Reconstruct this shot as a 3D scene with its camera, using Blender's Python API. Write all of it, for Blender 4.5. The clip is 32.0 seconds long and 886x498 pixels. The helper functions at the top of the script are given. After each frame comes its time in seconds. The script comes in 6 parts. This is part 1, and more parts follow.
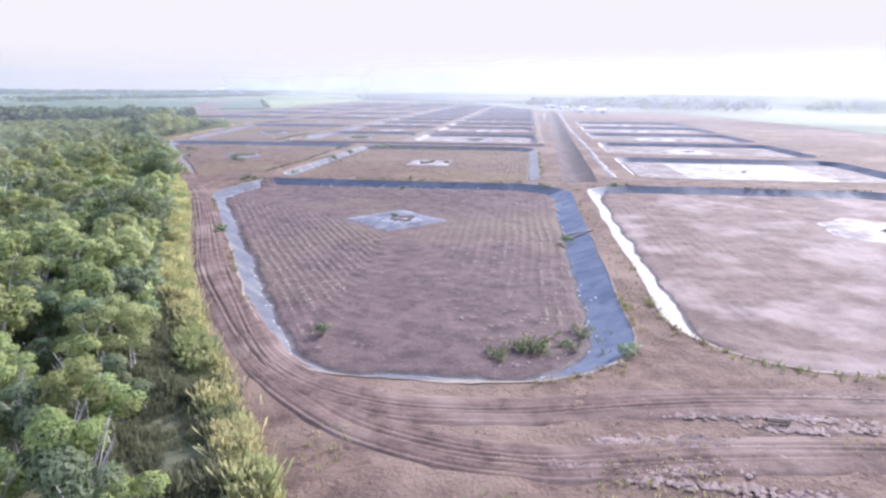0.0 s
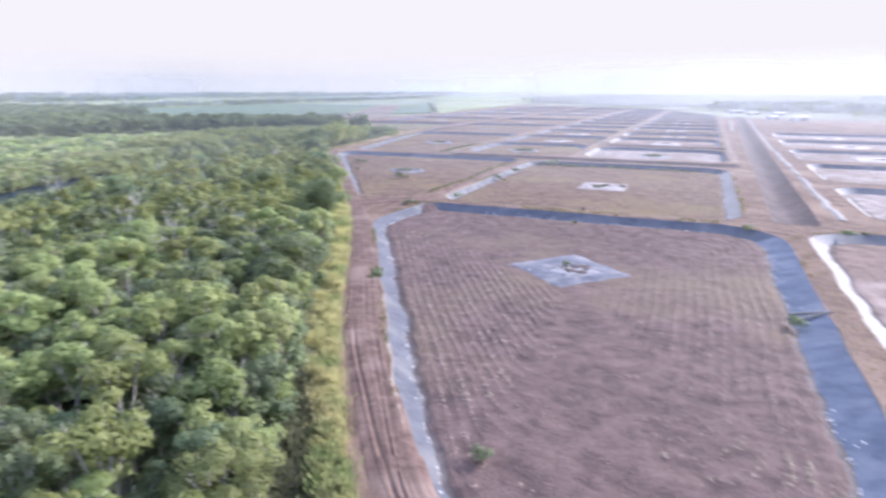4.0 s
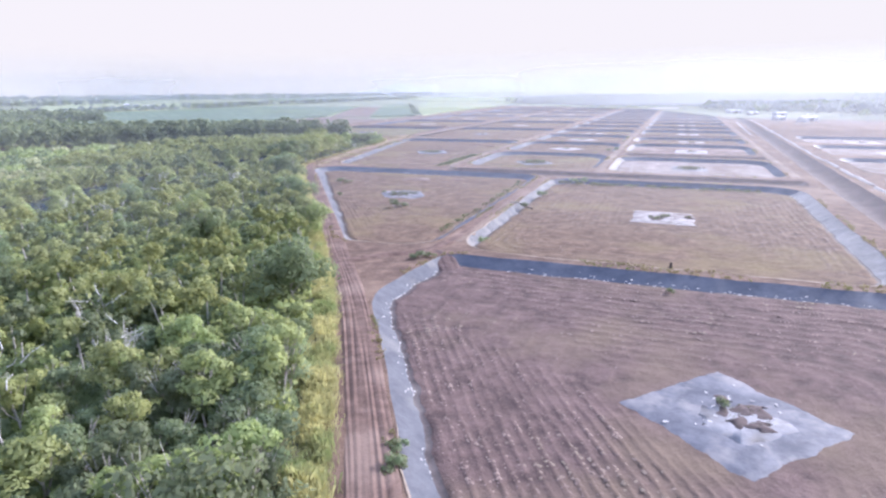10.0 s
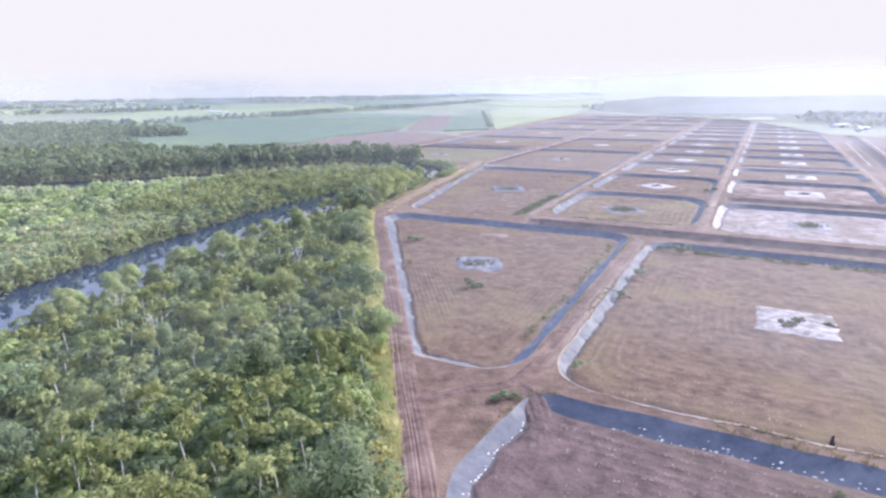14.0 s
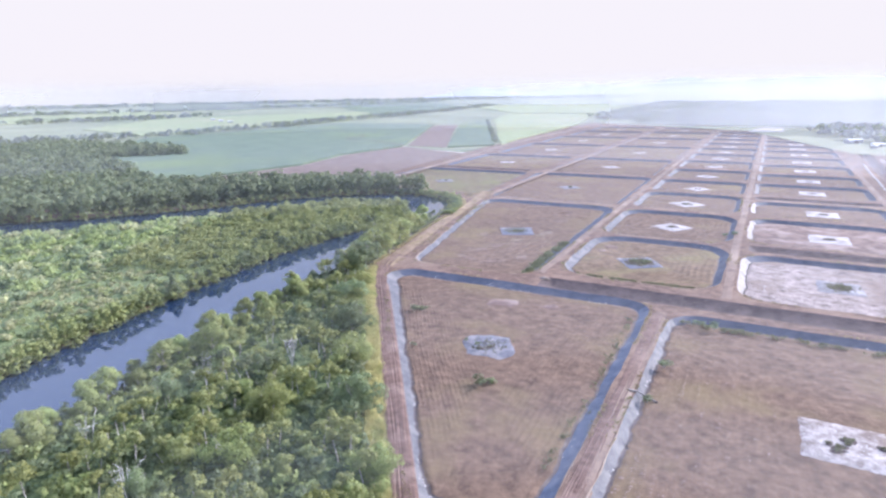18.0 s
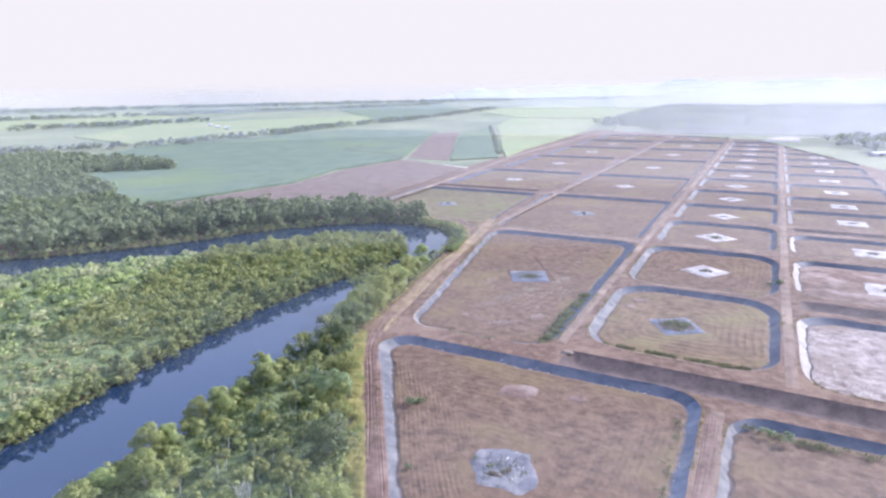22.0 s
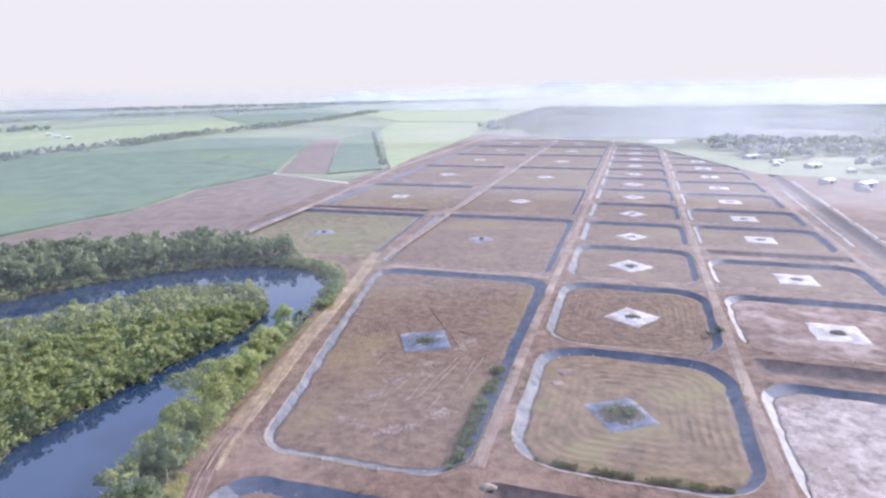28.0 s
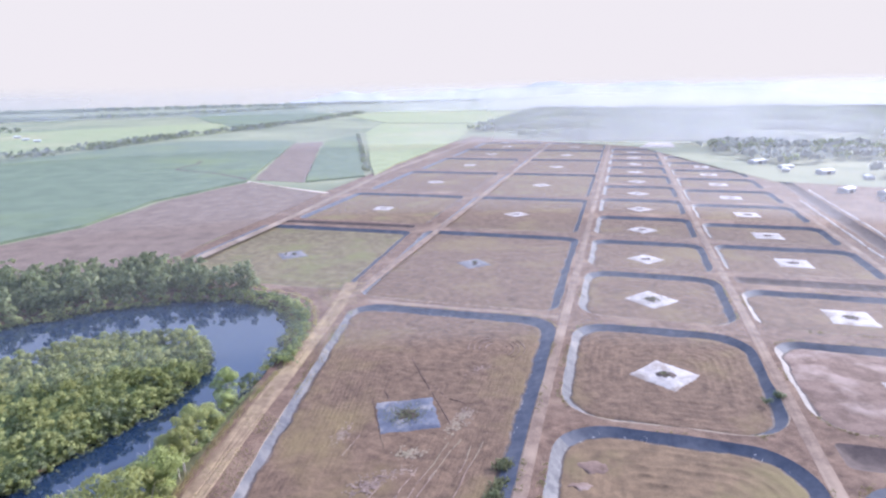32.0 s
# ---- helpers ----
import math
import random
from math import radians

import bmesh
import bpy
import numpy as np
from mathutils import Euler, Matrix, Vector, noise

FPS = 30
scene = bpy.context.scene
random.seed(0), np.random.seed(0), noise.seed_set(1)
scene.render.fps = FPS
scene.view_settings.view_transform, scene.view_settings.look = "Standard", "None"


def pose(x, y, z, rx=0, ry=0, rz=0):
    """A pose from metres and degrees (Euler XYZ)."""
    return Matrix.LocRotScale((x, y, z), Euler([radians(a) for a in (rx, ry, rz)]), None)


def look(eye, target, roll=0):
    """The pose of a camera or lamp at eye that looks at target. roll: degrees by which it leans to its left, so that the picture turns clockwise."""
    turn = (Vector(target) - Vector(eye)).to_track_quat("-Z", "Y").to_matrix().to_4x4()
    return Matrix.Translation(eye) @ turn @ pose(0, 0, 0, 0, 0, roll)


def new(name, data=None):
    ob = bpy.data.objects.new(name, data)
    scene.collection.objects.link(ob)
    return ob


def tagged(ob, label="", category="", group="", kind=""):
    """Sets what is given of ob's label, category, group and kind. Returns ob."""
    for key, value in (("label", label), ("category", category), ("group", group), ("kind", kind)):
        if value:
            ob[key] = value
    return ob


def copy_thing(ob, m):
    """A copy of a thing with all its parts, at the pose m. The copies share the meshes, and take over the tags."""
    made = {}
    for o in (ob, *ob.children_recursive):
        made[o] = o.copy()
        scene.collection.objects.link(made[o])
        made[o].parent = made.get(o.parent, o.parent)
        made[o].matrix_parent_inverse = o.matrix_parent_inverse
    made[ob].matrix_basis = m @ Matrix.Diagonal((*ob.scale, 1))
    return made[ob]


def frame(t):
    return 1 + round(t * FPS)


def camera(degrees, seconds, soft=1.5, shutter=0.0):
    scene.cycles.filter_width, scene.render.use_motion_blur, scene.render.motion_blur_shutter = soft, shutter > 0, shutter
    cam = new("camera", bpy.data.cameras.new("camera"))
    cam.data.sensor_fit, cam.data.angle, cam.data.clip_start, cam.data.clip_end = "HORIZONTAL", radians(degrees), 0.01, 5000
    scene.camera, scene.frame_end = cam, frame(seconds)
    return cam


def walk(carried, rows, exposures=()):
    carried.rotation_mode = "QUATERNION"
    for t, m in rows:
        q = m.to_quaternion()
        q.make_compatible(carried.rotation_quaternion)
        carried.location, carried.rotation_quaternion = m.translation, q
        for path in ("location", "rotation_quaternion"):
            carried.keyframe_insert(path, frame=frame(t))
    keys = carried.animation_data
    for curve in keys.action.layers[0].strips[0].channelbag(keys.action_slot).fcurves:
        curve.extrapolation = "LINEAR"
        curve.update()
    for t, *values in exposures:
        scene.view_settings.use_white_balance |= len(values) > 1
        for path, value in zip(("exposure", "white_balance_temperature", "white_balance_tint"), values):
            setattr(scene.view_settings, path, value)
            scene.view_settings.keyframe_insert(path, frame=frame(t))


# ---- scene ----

# ---------- camera ----------
cam = camera(74.05, 32.0, soft=2.4, shutter=0.25)
PATH = [
    (0, (68.95, 55.65, 22.25), (72.464, 74.635, 17.039), 0.30),
    (0.5, (69.26, 55.74, 22.25), (71.449, 74.925, 17.045), 0.27),
    (1, (69.38, 56.21, 22.28), (71.350, 75.419, 17.067), 0.23),
    (1.5, (69.43, 57.40, 22.36), (71.286, 76.621, 17.151), 0.19),
    (2, (69.44, 59.25, 22.66), (71.197, 78.483, 17.454), 0.15),
    (2.5, (69.43, 61.63, 23.29), (71.001, 80.879, 18.076), 0.11),
    (3, (69.36, 64.57, 24.16), (70.664, 83.838, 18.947), 0.07),
    (3.5, (68.81, 67.73, 25.33), (69.599, 87.028, 20.120), 0.03),
    (4, (67.61, 70.73, 26.87), (65.917, 89.966, 21.658), 0.00),
    (4.2, (66.22, 72.24, 28.28), (59.497, 90.340, 23.072), -0.01),
    (4.5, (66.80, 74.40, 28.90), (54.423, 89.221, 23.692), -0.04),
    (4.8, (65.80, 76.30, 29.10), (50.791, 88.454, 23.888), -0.06),
    (5.2, (64.50, 78.40, 29.00), (48.878, 89.753, 23.789), -0.09),
    (5.6, (63.40, 80.40, 28.90), (50.482, 94.754, 23.690), -0.12),
    (6, (62.41, 82.54, 28.69), (57.083, 101.108, 23.482), -0.15),
    (6.5, (61.82, 85.18, 28.31), (62.023, 104.494, 23.108), -0.19),
    (7, (60.41, 88.89, 27.99), (60.773, 108.202, 22.784), -0.23),
    (7.5, (59.15, 92.61, 27.81), (59.549, 111.920, 22.603), -0.27),
    (8, (58.17, 96.51, 27.73), (58.614, 115.813, 22.524), -0.31),
    (8.5, (57.51, 100.70, 27.65), (57.956, 120.009, 22.440), -0.34),
    (9, (57.00, 105.21, 27.56), (56.548, 124.514, 22.354), -0.37),
    (9.5, (56.50, 109.89, 27.52), (55.863, 129.191, 22.309), -0.39),
    (10, (56.07, 114.43, 27.82), (55.079, 133.718, 22.612), -0.42),
    (10.5, (55.49, 118.56, 28.97), (53.143, 137.727, 23.752), -0.45),
    (11, (54.57, 122.60, 30.83), (51.752, 141.703, 25.613), -0.49),
    (11.5, (53.61, 126.65, 32.86), (50.622, 145.728, 27.639), -0.52),
    (12, (52.81, 130.26, 34.80), (49.740, 149.322, 29.585), -0.55),
    (12.5, (52.26, 133.11, 36.74), (49.090, 152.154, 31.524), -0.58),
    (13, (51.97, 134.90, 38.70), (48.727, 153.929, 33.483), -0.60),
    (13.5, (51.83, 135.66, 40.65), (48.537, 154.687, 35.435), -0.63),
    (14, (51.72, 135.94, 42.65), (48.432, 154.966, 37.433), -0.65),
    (14.5, (51.69, 136.14, 44.68), (48.385, 155.165, 39.464), -0.68),
    (16.5, (50.28, 142.13, 53.07), (46.911, 161.147, 47.863), -0.79),
    (17, (49.83, 145.08, 54.92), (46.424, 164.088, 49.703), -0.82),
    (17.5, (49.29, 148.44, 56.81), (45.855, 167.440, 51.595), -0.85),
    (18, (48.56, 151.93, 58.69), (45.137, 170.932, 53.471), -0.87),
    (18.5, (47.80, 155.61, 60.61), (44.369, 174.615, 55.397), -0.88),
    (19, (47.11, 159.75, 62.61), (43.663, 178.752, 57.395), -0.88),
    (19.5, (46.40, 164.16, 64.46), (42.931, 183.161, 59.249), -0.88),
    (20, (45.59, 168.58, 65.72), (42.133, 187.577, 60.514), -0.89),
    (20.5, (44.81, 172.82, 66.33), (41.341, 191.820, 61.119), -0.89),
    (21, (44.07, 177.00, 66.72), (40.613, 195.995, 61.509), -0.89),
    (21.5, (43.30, 181.41, 67.23), (39.825, 200.401, 62.017), -0.90),
    (22, (42.53, 185.92, 68.19), (39.055, 204.911, 62.979), -0.90),
    (22.5, (42.06, 190.17, 69.51), (38.571, 209.164, 64.303), -0.91),
    (23, (41.46, 194.22, 70.37), (38.763, 213.338, 65.161), -0.92),
    (23.5, (40.27, 198.57, 70.49), (39.740, 217.871, 65.274), -0.94),
    (24, (39.34, 203.34, 70.47), (39.076, 222.650, 65.251), -0.96),
    (24.5, (39.06, 207.94, 70.55), (38.845, 227.247, 65.336), -0.96),
    (25, (39.00, 212.13, 70.57), (38.781, 231.434, 65.352), -0.97),
    (25.5, (38.93, 216.14, 70.55), (39.027, 235.452, 65.330), -0.97),
    (27.5, (39.70, 235.37, 70.98), (39.923, 254.676, 65.766), -0.98),
    (28, (40.11, 240.45, 71.07), (40.339, 259.763, 65.862), -0.99),
    (28.5, (40.44, 245.56, 71.16), (40.665, 264.871, 65.955), -0.99),
    (29, (40.67, 250.61, 71.22), (40.918, 269.920, 66.011), -1.00),
    (29.5, (40.90, 255.64, 71.29), (41.295, 274.942, 66.084), -1.00),
    (30, (41.09, 260.53, 71.42), (41.546, 279.836, 66.208), -1.01),
    (30.5, (41.13, 265.37, 71.51), (41.630, 284.670, 66.304), -1.01),
    (31, (41.11, 270.15, 71.59), (41.653, 289.454, 66.386), -1.01),
    (31.5, (41.19, 275.01, 71.72), (41.760, 294.313, 66.511), -1.02),
    (32, (41.43, 280.46, 71.86), (42.037, 299.756, 66.650), -1.02),
]
walk(cam, [(t, look(eye, target, roll)) for t, eye, target, roll in PATH], exposures=[(0, 2.45, 5560, 21), (14, 2.45, 5560, 21), (21, 2.44, 5575, 21), (25, 2.37, 5590, 21), (32, 2.35, 5600, 21)])

# ---------- light ----------
SUN_AZ, SUN_EL = 58.0, 30.0          # degrees clockwise from +y, degrees up
world = bpy.data.worlds.new("sky")
scene.world = world
world.use_nodes = True
wn = world.node_tree
sky = wn.nodes.new("ShaderNodeTexSky")
sky.sky_type = "NISHITA"
sky.sun_disc = False
sky.sun_elevation, sky.sun_rotation = radians(SUN_EL), radians(SUN_AZ)
sky.dust_density, sky.air_density = 1.0, 1.0
wn.nodes["Background"].inputs[1].default_value = 0.15
# thick pale haze low over the horizon, clear blue overhead
coord, sep, ramp, veil = (wn.nodes.new(k) for k in ("ShaderNodeTexCoord", "ShaderNodeSeparateXYZ", "ShaderNodeMapRange", "ShaderNodeMix"))
wn.links.new(coord.outputs["Generated"], sep.inputs[0])
wn.links.new(sep.outputs["Z"], ramp.inputs[0])
ramp.inputs[1].default_value, ramp.inputs[2].default_value = 0.17, 0.45
ramp.inputs[3].default_value, ramp.inputs[4].default_value = 1.0, 0.6
veil.data_type = "RGBA"
wn.links.new(ramp.outputs[0], veil.inputs[0])
wn.links.new(sky.outputs[0], veil.inputs[6])
# the haze is brighter and cooler overhead
high, glow = wn.nodes.new("ShaderNodeMapRange"), wn.nodes.new("ShaderNodeMix")
glow.data_type = "RGBA"
wn.links.new(sep.outputs["Z"], high.inputs[0])
high.inputs[1].default_value, high.inputs[2].default_value = 0.2, 0.6
wn.links.new(high.outputs[0], glow.inputs[0])
glow.inputs[6].default_value, glow.inputs[7].default_value = (1.19, 1.10, 0.945, 1), (1.88, 1.98, 2.22, 1)
wn.links.new(glow.outputs[2], veil.inputs[7])
wn.links.new(veil.outputs[2], wn.nodes["Background"].inputs[0])
sun = new("sun", bpy.data.lights.new("sun", "SUN"))
sun.data.energy, sun.data.angle, sun.data.color = 1.55, radians(2.5), (1.0, 0.912, 0.79)
sun.matrix_world = look((300 * math.sin(radians(SUN_AZ)), 300 * math.cos(radians(SUN_AZ)), 300 * math.tan(radians(SUN_EL))), (0, 0, 0))

# ---------- materials ----------
def material(name, c1, c2, rough=0.9, scale=0.4, fine=6.0, bump=0.3, spec=0.3, c3=None, big=0.03, metallic=0.0, height=0.15, island=False):
    """Two-scale noise mix of c1 and c2, large stains of c3, fine bump."""
    m = bpy.data.materials.new(name)
    m.use_nodes = True
    nt = m.node_tree
    L, N = nt.links.new, nt.nodes.new
    b = nt.nodes["Principled BSDF"]
    geo = N("ShaderNodeNewGeometry")
    n1, n2, n3 = N("ShaderNodeTexNoise"), N("ShaderNodeTexNoise"), N("ShaderNodeTexNoise")
    for n, s, d in ((n1, scale, 6), (n2, fine, 5), (n3, big, 4)):
        n.inputs["Scale"].default_value, n.inputs["Detail"].default_value = s, d
        n.inputs["Roughness"].default_value = 0.6
        L(geo.outputs["Position"], n.inputs["Vector"])
    mixv = N("ShaderNodeMath")
    mixv.operation = "MULTIPLY_ADD"
    L(n2.outputs[0], mixv.inputs[0])
    mixv.inputs[1].default_value = 0.35
    L(n1.outputs[0], mixv.inputs[2])
    r = N("ShaderNodeValToRGB")
    r.color_ramp.elements[0].position, r.color_ramp.elements[1].position = 0.51, 0.84
    r.color_ramp.elements[0].color, r.color_ramp.elements[1].color = (*c1, 1), (*c2, 1)
    L(mixv.outputs[0], r.inputs[0])
    out = r.outputs[0]
    if c3:
        r3 = N("ShaderNodeValToRGB")
        r3.color_ramp.elements[0].position, r3.color_ramp.elements[1].position = 0.5, 0.66
        L(n3.outputs[0], r3.inputs[0])
        mx = N("ShaderNodeMix")
        mx.data_type = "RGBA"
        L(r3.outputs[0], mx.inputs[0])
        L(out, mx.inputs[6])
        mx.inputs[7].default_value = (*c3, 1)
        out = mx.outputs[2]
    if island:
        hs = N("ShaderNodeHueSaturation")
        mr = N("ShaderNodeMapRange")
        mr.inputs[3].default_value, mr.inputs[4].default_value = 0.82, 1.22
        L(geo.outputs["Random Per Island"], mr.inputs[0])
        info, own, hue = N("ShaderNodeObjectInfo"), N("ShaderNodeMapRange"), N("ShaderNodeMapRange")
        own.inputs[3].default_value, own.inputs[4].default_value = 0.84, 1.16
        hue.inputs[3].default_value, hue.inputs[4].default_value = 0.492, 0.52
        both = N("ShaderNodeMath")
        both.operation = "MULTIPLY"
        L(info.outputs["Random"], own.inputs[0])
        L(info.outputs["Random"], hue.inputs[0])
        L(hue.outputs[0], hs.inputs["Hue"])
        L(mr.outputs[0], both.inputs[0])
        L(own.outputs[0], both.inputs[1])
        L(both.outputs[0], hs.inputs["Value"])
        L(out, hs.inputs["Color"])
        out = hs.outputs[0]
    L(out, b.inputs["Base Color"])
    b.inputs["Roughness"].default_value = rough
    b.inputs["Specular IOR Level"].default_value = spec
    b.inputs["Metallic"].default_value = metallic
    if bump:
        bp = N("ShaderNodeBump")
        bp.inputs["Strength"].default_value, bp.inputs["Distance"].default_value = bump, height
        L(mixv.outputs[0], bp.inputs["Height"])
        L(bp.outputs[0], b.inputs["Normal"])
    return m


def leafy(m, amount=0.55):
    """Lets light through thin leaves."""
    nt = m.node_tree
    b, o = nt.nodes["Principled BSDF"], nt.nodes["Material Output"]
    t, x = nt.nodes.new("ShaderNodeBsdfTranslucent"), nt.nodes.new("ShaderNodeMixShader")
    nt.links.new(b.inputs["Base Color"].links[0].from_socket, t.inputs[0])
    x.inputs[0].default_value = amount
    nt.links.new(b.outputs[0], x.inputs[1])
    nt.links.new(t.outputs[0], x.inputs[2])
    nt.links.new(x.outputs[0], o.inputs[0])
    return m


M_SOIL = material("dry_brown_soil", (0.069, 0.042, 0.031), (0.162, 0.106, 0.075), c3=(0.186, 0.128, 0.092), scale=0.35, fine=3.0, bump=1.0, height=0.4, big=0.045)
M_BED = material("ploughed_pond_mud", (0.071, 0.045, 0.031), (0.148, 0.098, 0.065), c3=(0.139, 0.101, 0.052), scale=0.45, fine=3.2, bump=1.0, height=0.3, big=0.035)
M_BEDO = material("olive_weedy_mud", (0.084, 0.065, 0.037), (0.158, 0.129, 0.071), c3=(0.119, 0.113, 0.045), scale=0.3, fine=2.8, bump=0.8, height=0.25, big=0.04)
M_BEDD = material("damp_ploughed_mud", (0.059, 0.038, 0.034), (0.124, 0.082, 0.072), c3=(0.126, 0.091, 0.062), scale=0.45, fine=3.2, bump=1.0, height=0.3, big=0.03)
M_BEDG = material("grassed_pond_mud", (0.080, 0.054, 0.033), (0.156, 0.106, 0.064), c3=(0.137, 0.110, 0.052), scale=0.3, fine=2.8, bump=0.7, height=0.25, big=0.05)
M_BEDW = material("pale_salt_mud", (0.105, 0.081, 0.069), (0.31, 0.262, 0.236), c3=(0.145, 0.108, 0.085), scale=0.4, fine=2.2, bump=0.8, height=0.35, big=0.05)
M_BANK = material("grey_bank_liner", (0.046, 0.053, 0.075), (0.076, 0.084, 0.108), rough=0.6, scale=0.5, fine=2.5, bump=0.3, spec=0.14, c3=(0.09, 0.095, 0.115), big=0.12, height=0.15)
M_BANKG = material("grey_bank_clay", (0.072, 0.074, 0.086), (0.115, 0.116, 0.128), rough=0.62, scale=0.5, fine=2.5, bump=0.4, spec=0.12, c3=(0.15, 0.145, 0.145), big=0.15, height=0.15)
M_SLUDGEP = material("pale_grey_sludge", (0.15, 0.148, 0.158), (0.26, 0.25, 0.255), rough=0.65, spec=0.15, scale=0.35, fine=2.4, bump=0.45, c3=(0.13, 0.118, 0.11), big=0.25)
M_SLUDGEM = material("mottled_white_and_brown_sludge", (0.14, 0.113, 0.10), (0.38, 0.35, 0.33), rough=0.7, spec=0.15, scale=0.6, fine=2.8, bump=0.5, c3=(0.13, 0.10, 0.085), big=0.22)
# paler bank clay for sunward faces, so part of the sunlight is painted in
M_BANKP = material("pale_bank_clay", (0.082, 0.083, 0.092), (0.138, 0.136, 0.14), rough=0.62, scale=0.5, fine=2.5, bump=0.5, spec=0.12, c3=(0.175, 0.168, 0.164), big=0.15, height=0.15)
# the blue stands for sky light on east banks turned from the sun
M_BANKB = material("blue_grey_skylit_bank_clay", (0.062, 0.076, 0.108), (0.105, 0.121, 0.158), rough=0.6, scale=0.5, fine=2.5, bump=0.4, spec=0.14, c3=(0.14, 0.15, 0.18), big=0.15, height=0.15)
M_BANKW = material("white_bank_clay", (0.185, 0.172, 0.16), (0.30, 0.28, 0.26), rough=0.65, scale=0.5, fine=2.5, bump=0.5, spec=0.12, c3=(0.24, 0.222, 0.205), big=0.15, height=0.15)
M_CRUST = material("cream_dry_crust", (0.160, 0.125, 0.095), (0.256, 0.209, 0.167), rough=0.85, scale=0.6, fine=3.0, bump=0.6)
M_BEDP = material("brown_mud_with_salt_bloom", (0.086, 0.056, 0.044), (0.173, 0.120, 0.098), c3=(0.248, 0.191, 0.167), scale=0.25, fine=2.6, bump=0.8, height=0.3, big=0.08)
M_MOAT = material("wet_grey_channel_mud", (0.05, 0.041, 0.04), (0.10, 0.082, 0.077), rough=0.7, scale=0.5, fine=3.0, bump=0.6, spec=0.15, c3=(0.13, 0.11, 0.10), big=0.3)
M_SLUDGE = material("pale_wet_sludge", (0.075, 0.077, 0.092), (0.15, 0.148, 0.165), rough=0.65, spec=0.15, scale=0.35, fine=2.4, bump=0.45, c3=(0.20, 0.188, 0.188), big=0.25)
M_WETMUD = material("dark_wet_blue_mud", (0.05, 0.056, 0.082), (0.10, 0.106, 0.136), rough=0.42, scale=0.3, fine=2.2, bump=0.25, spec=0.3, c3=(0.20, 0.19, 0.19), big=0.25)
M_SCUM = material("pale_dried_scum", (0.28, 0.265, 0.26), (0.44, 0.42, 0.40), rough=0.7, scale=0.8, fine=4.0, bump=0.4)
M_REED = leafy(material("dull_green_reeds", (0.11, 0.115, 0.065), (0.20, 0.20, 0.115), scale=0.6, fine=3.0, bump=0, island=True), 0.4)
M_SLUDGEW = material("white_dry_sludge", (0.25, 0.23, 0.222), (0.40, 0.375, 0.36), rough=0.7, spec=0.15, scale=0.3, fine=2.4, bump=0.4, c3=(0.21, 0.178, 0.158), big=0.2)
M_CLODS = material("dry_straw_and_clods", (0.119, 0.085, 0.072), (0.229, 0.170, 0.141), c3=(0.183, 0.153, 0.106), scale=0.5, fine=3.2, bump=0.6, height=0.2, big=0.05)
M_DITCH = material("dark_ditch_earth", (0.05, 0.037, 0.035), (0.10, 0.074, 0.068), scale=0.3, fine=2.5, bump=0.5)
M_GRASS = material("dry_yellow_grass", (0.33, 0.305, 0.145), (0.51, 0.45, 0.235), scale=0.35, fine=4.0, bump=0, c3=(0.26, 0.30, 0.12), big=0.12, island=True)
M_LEAF = material("mangrove_leaves", (0.130, 0.163, 0.087), (0.234, 0.270, 0.139), rough=0.55, scale=0.08, fine=1.2, bump=0, spec=0.3, island=True)
M_LEAF2 = material("yellow_green_leaves", (0.244, 0.282, 0.108), (0.387, 0.420, 0.176), rough=0.55, scale=0.08, fine=1.2, bump=0, spec=0.3, island=True)
M_LEAF3 = material("grey_green_leaves", (0.150, 0.188, 0.094), (0.245, 0.285, 0.143), rough=0.6, scale=0.08, fine=1.2, bump=0, spec=0.3, island=True)
M_LEAF5 = material("light_olive_leaves", (0.219, 0.248, 0.087), (0.350, 0.372, 0.143), rough=0.6, scale=0.08, fine=1.2, bump=0, spec=0.3, island=True)
M_LEAF6 = material("yellow_olive_leaves", (0.291, 0.302, 0.144), (0.445, 0.440, 0.243), rough=0.6, scale=0.06, fine=1.0, bump=0, spec=0.3, island=True)
# far leaves paled and greyed to paint in the haze of distance
M_LEAF4 = material("haze_pale_distant_leaves", (0.195, 0.227, 0.203), (0.300, 0.325, 0.294), rough=0.6, scale=0.02, fine=0.3, bump=0, spec=0.2, island=True)
M_BUSH = material("tangled_low_bushes", (0.085, 0.112, 0.05), (0.185, 0.225, 0.10), rough=0.85, scale=1.1, fine=5.0, bump=1.0, height=0.6, c3=(0.135, 0.17, 0.072), big=0.2, spec=0.1)
M_BARK = material("pale_grey_bark", (0.30, 0.27, 0.24), (0.48, 0.45, 0.42), scale=1.5, fine=8)
# mud colour kept dark to include the shade under the crowns
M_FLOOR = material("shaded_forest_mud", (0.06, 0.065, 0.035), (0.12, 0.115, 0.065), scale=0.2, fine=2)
M_CANE = material("green_cane_field", (0.075, 0.108, 0.068), (0.112, 0.148, 0.095), scale=0.05, fine=0.6, c3=(0.115, 0.152, 0.066), big=0.006, height=0.6)
M_CANEP = material("young_pale_cane", (0.165, 0.2, 0.092), (0.235, 0.265, 0.13), scale=0.05, fine=0.6, c3=(0.25, 0.25, 0.135), big=0.006)
M_PLOUGH = material("bare_ploughed_field", (0.105, 0.077, 0.062), (0.165, 0.124, 0.1), scale=0.1, fine=1.0, bump=0.6)
M_TRACK = material("pale_dirt_track", (0.42, 0.35, 0.28), (0.58, 0.50, 0.42), scale=0.3, fine=2)
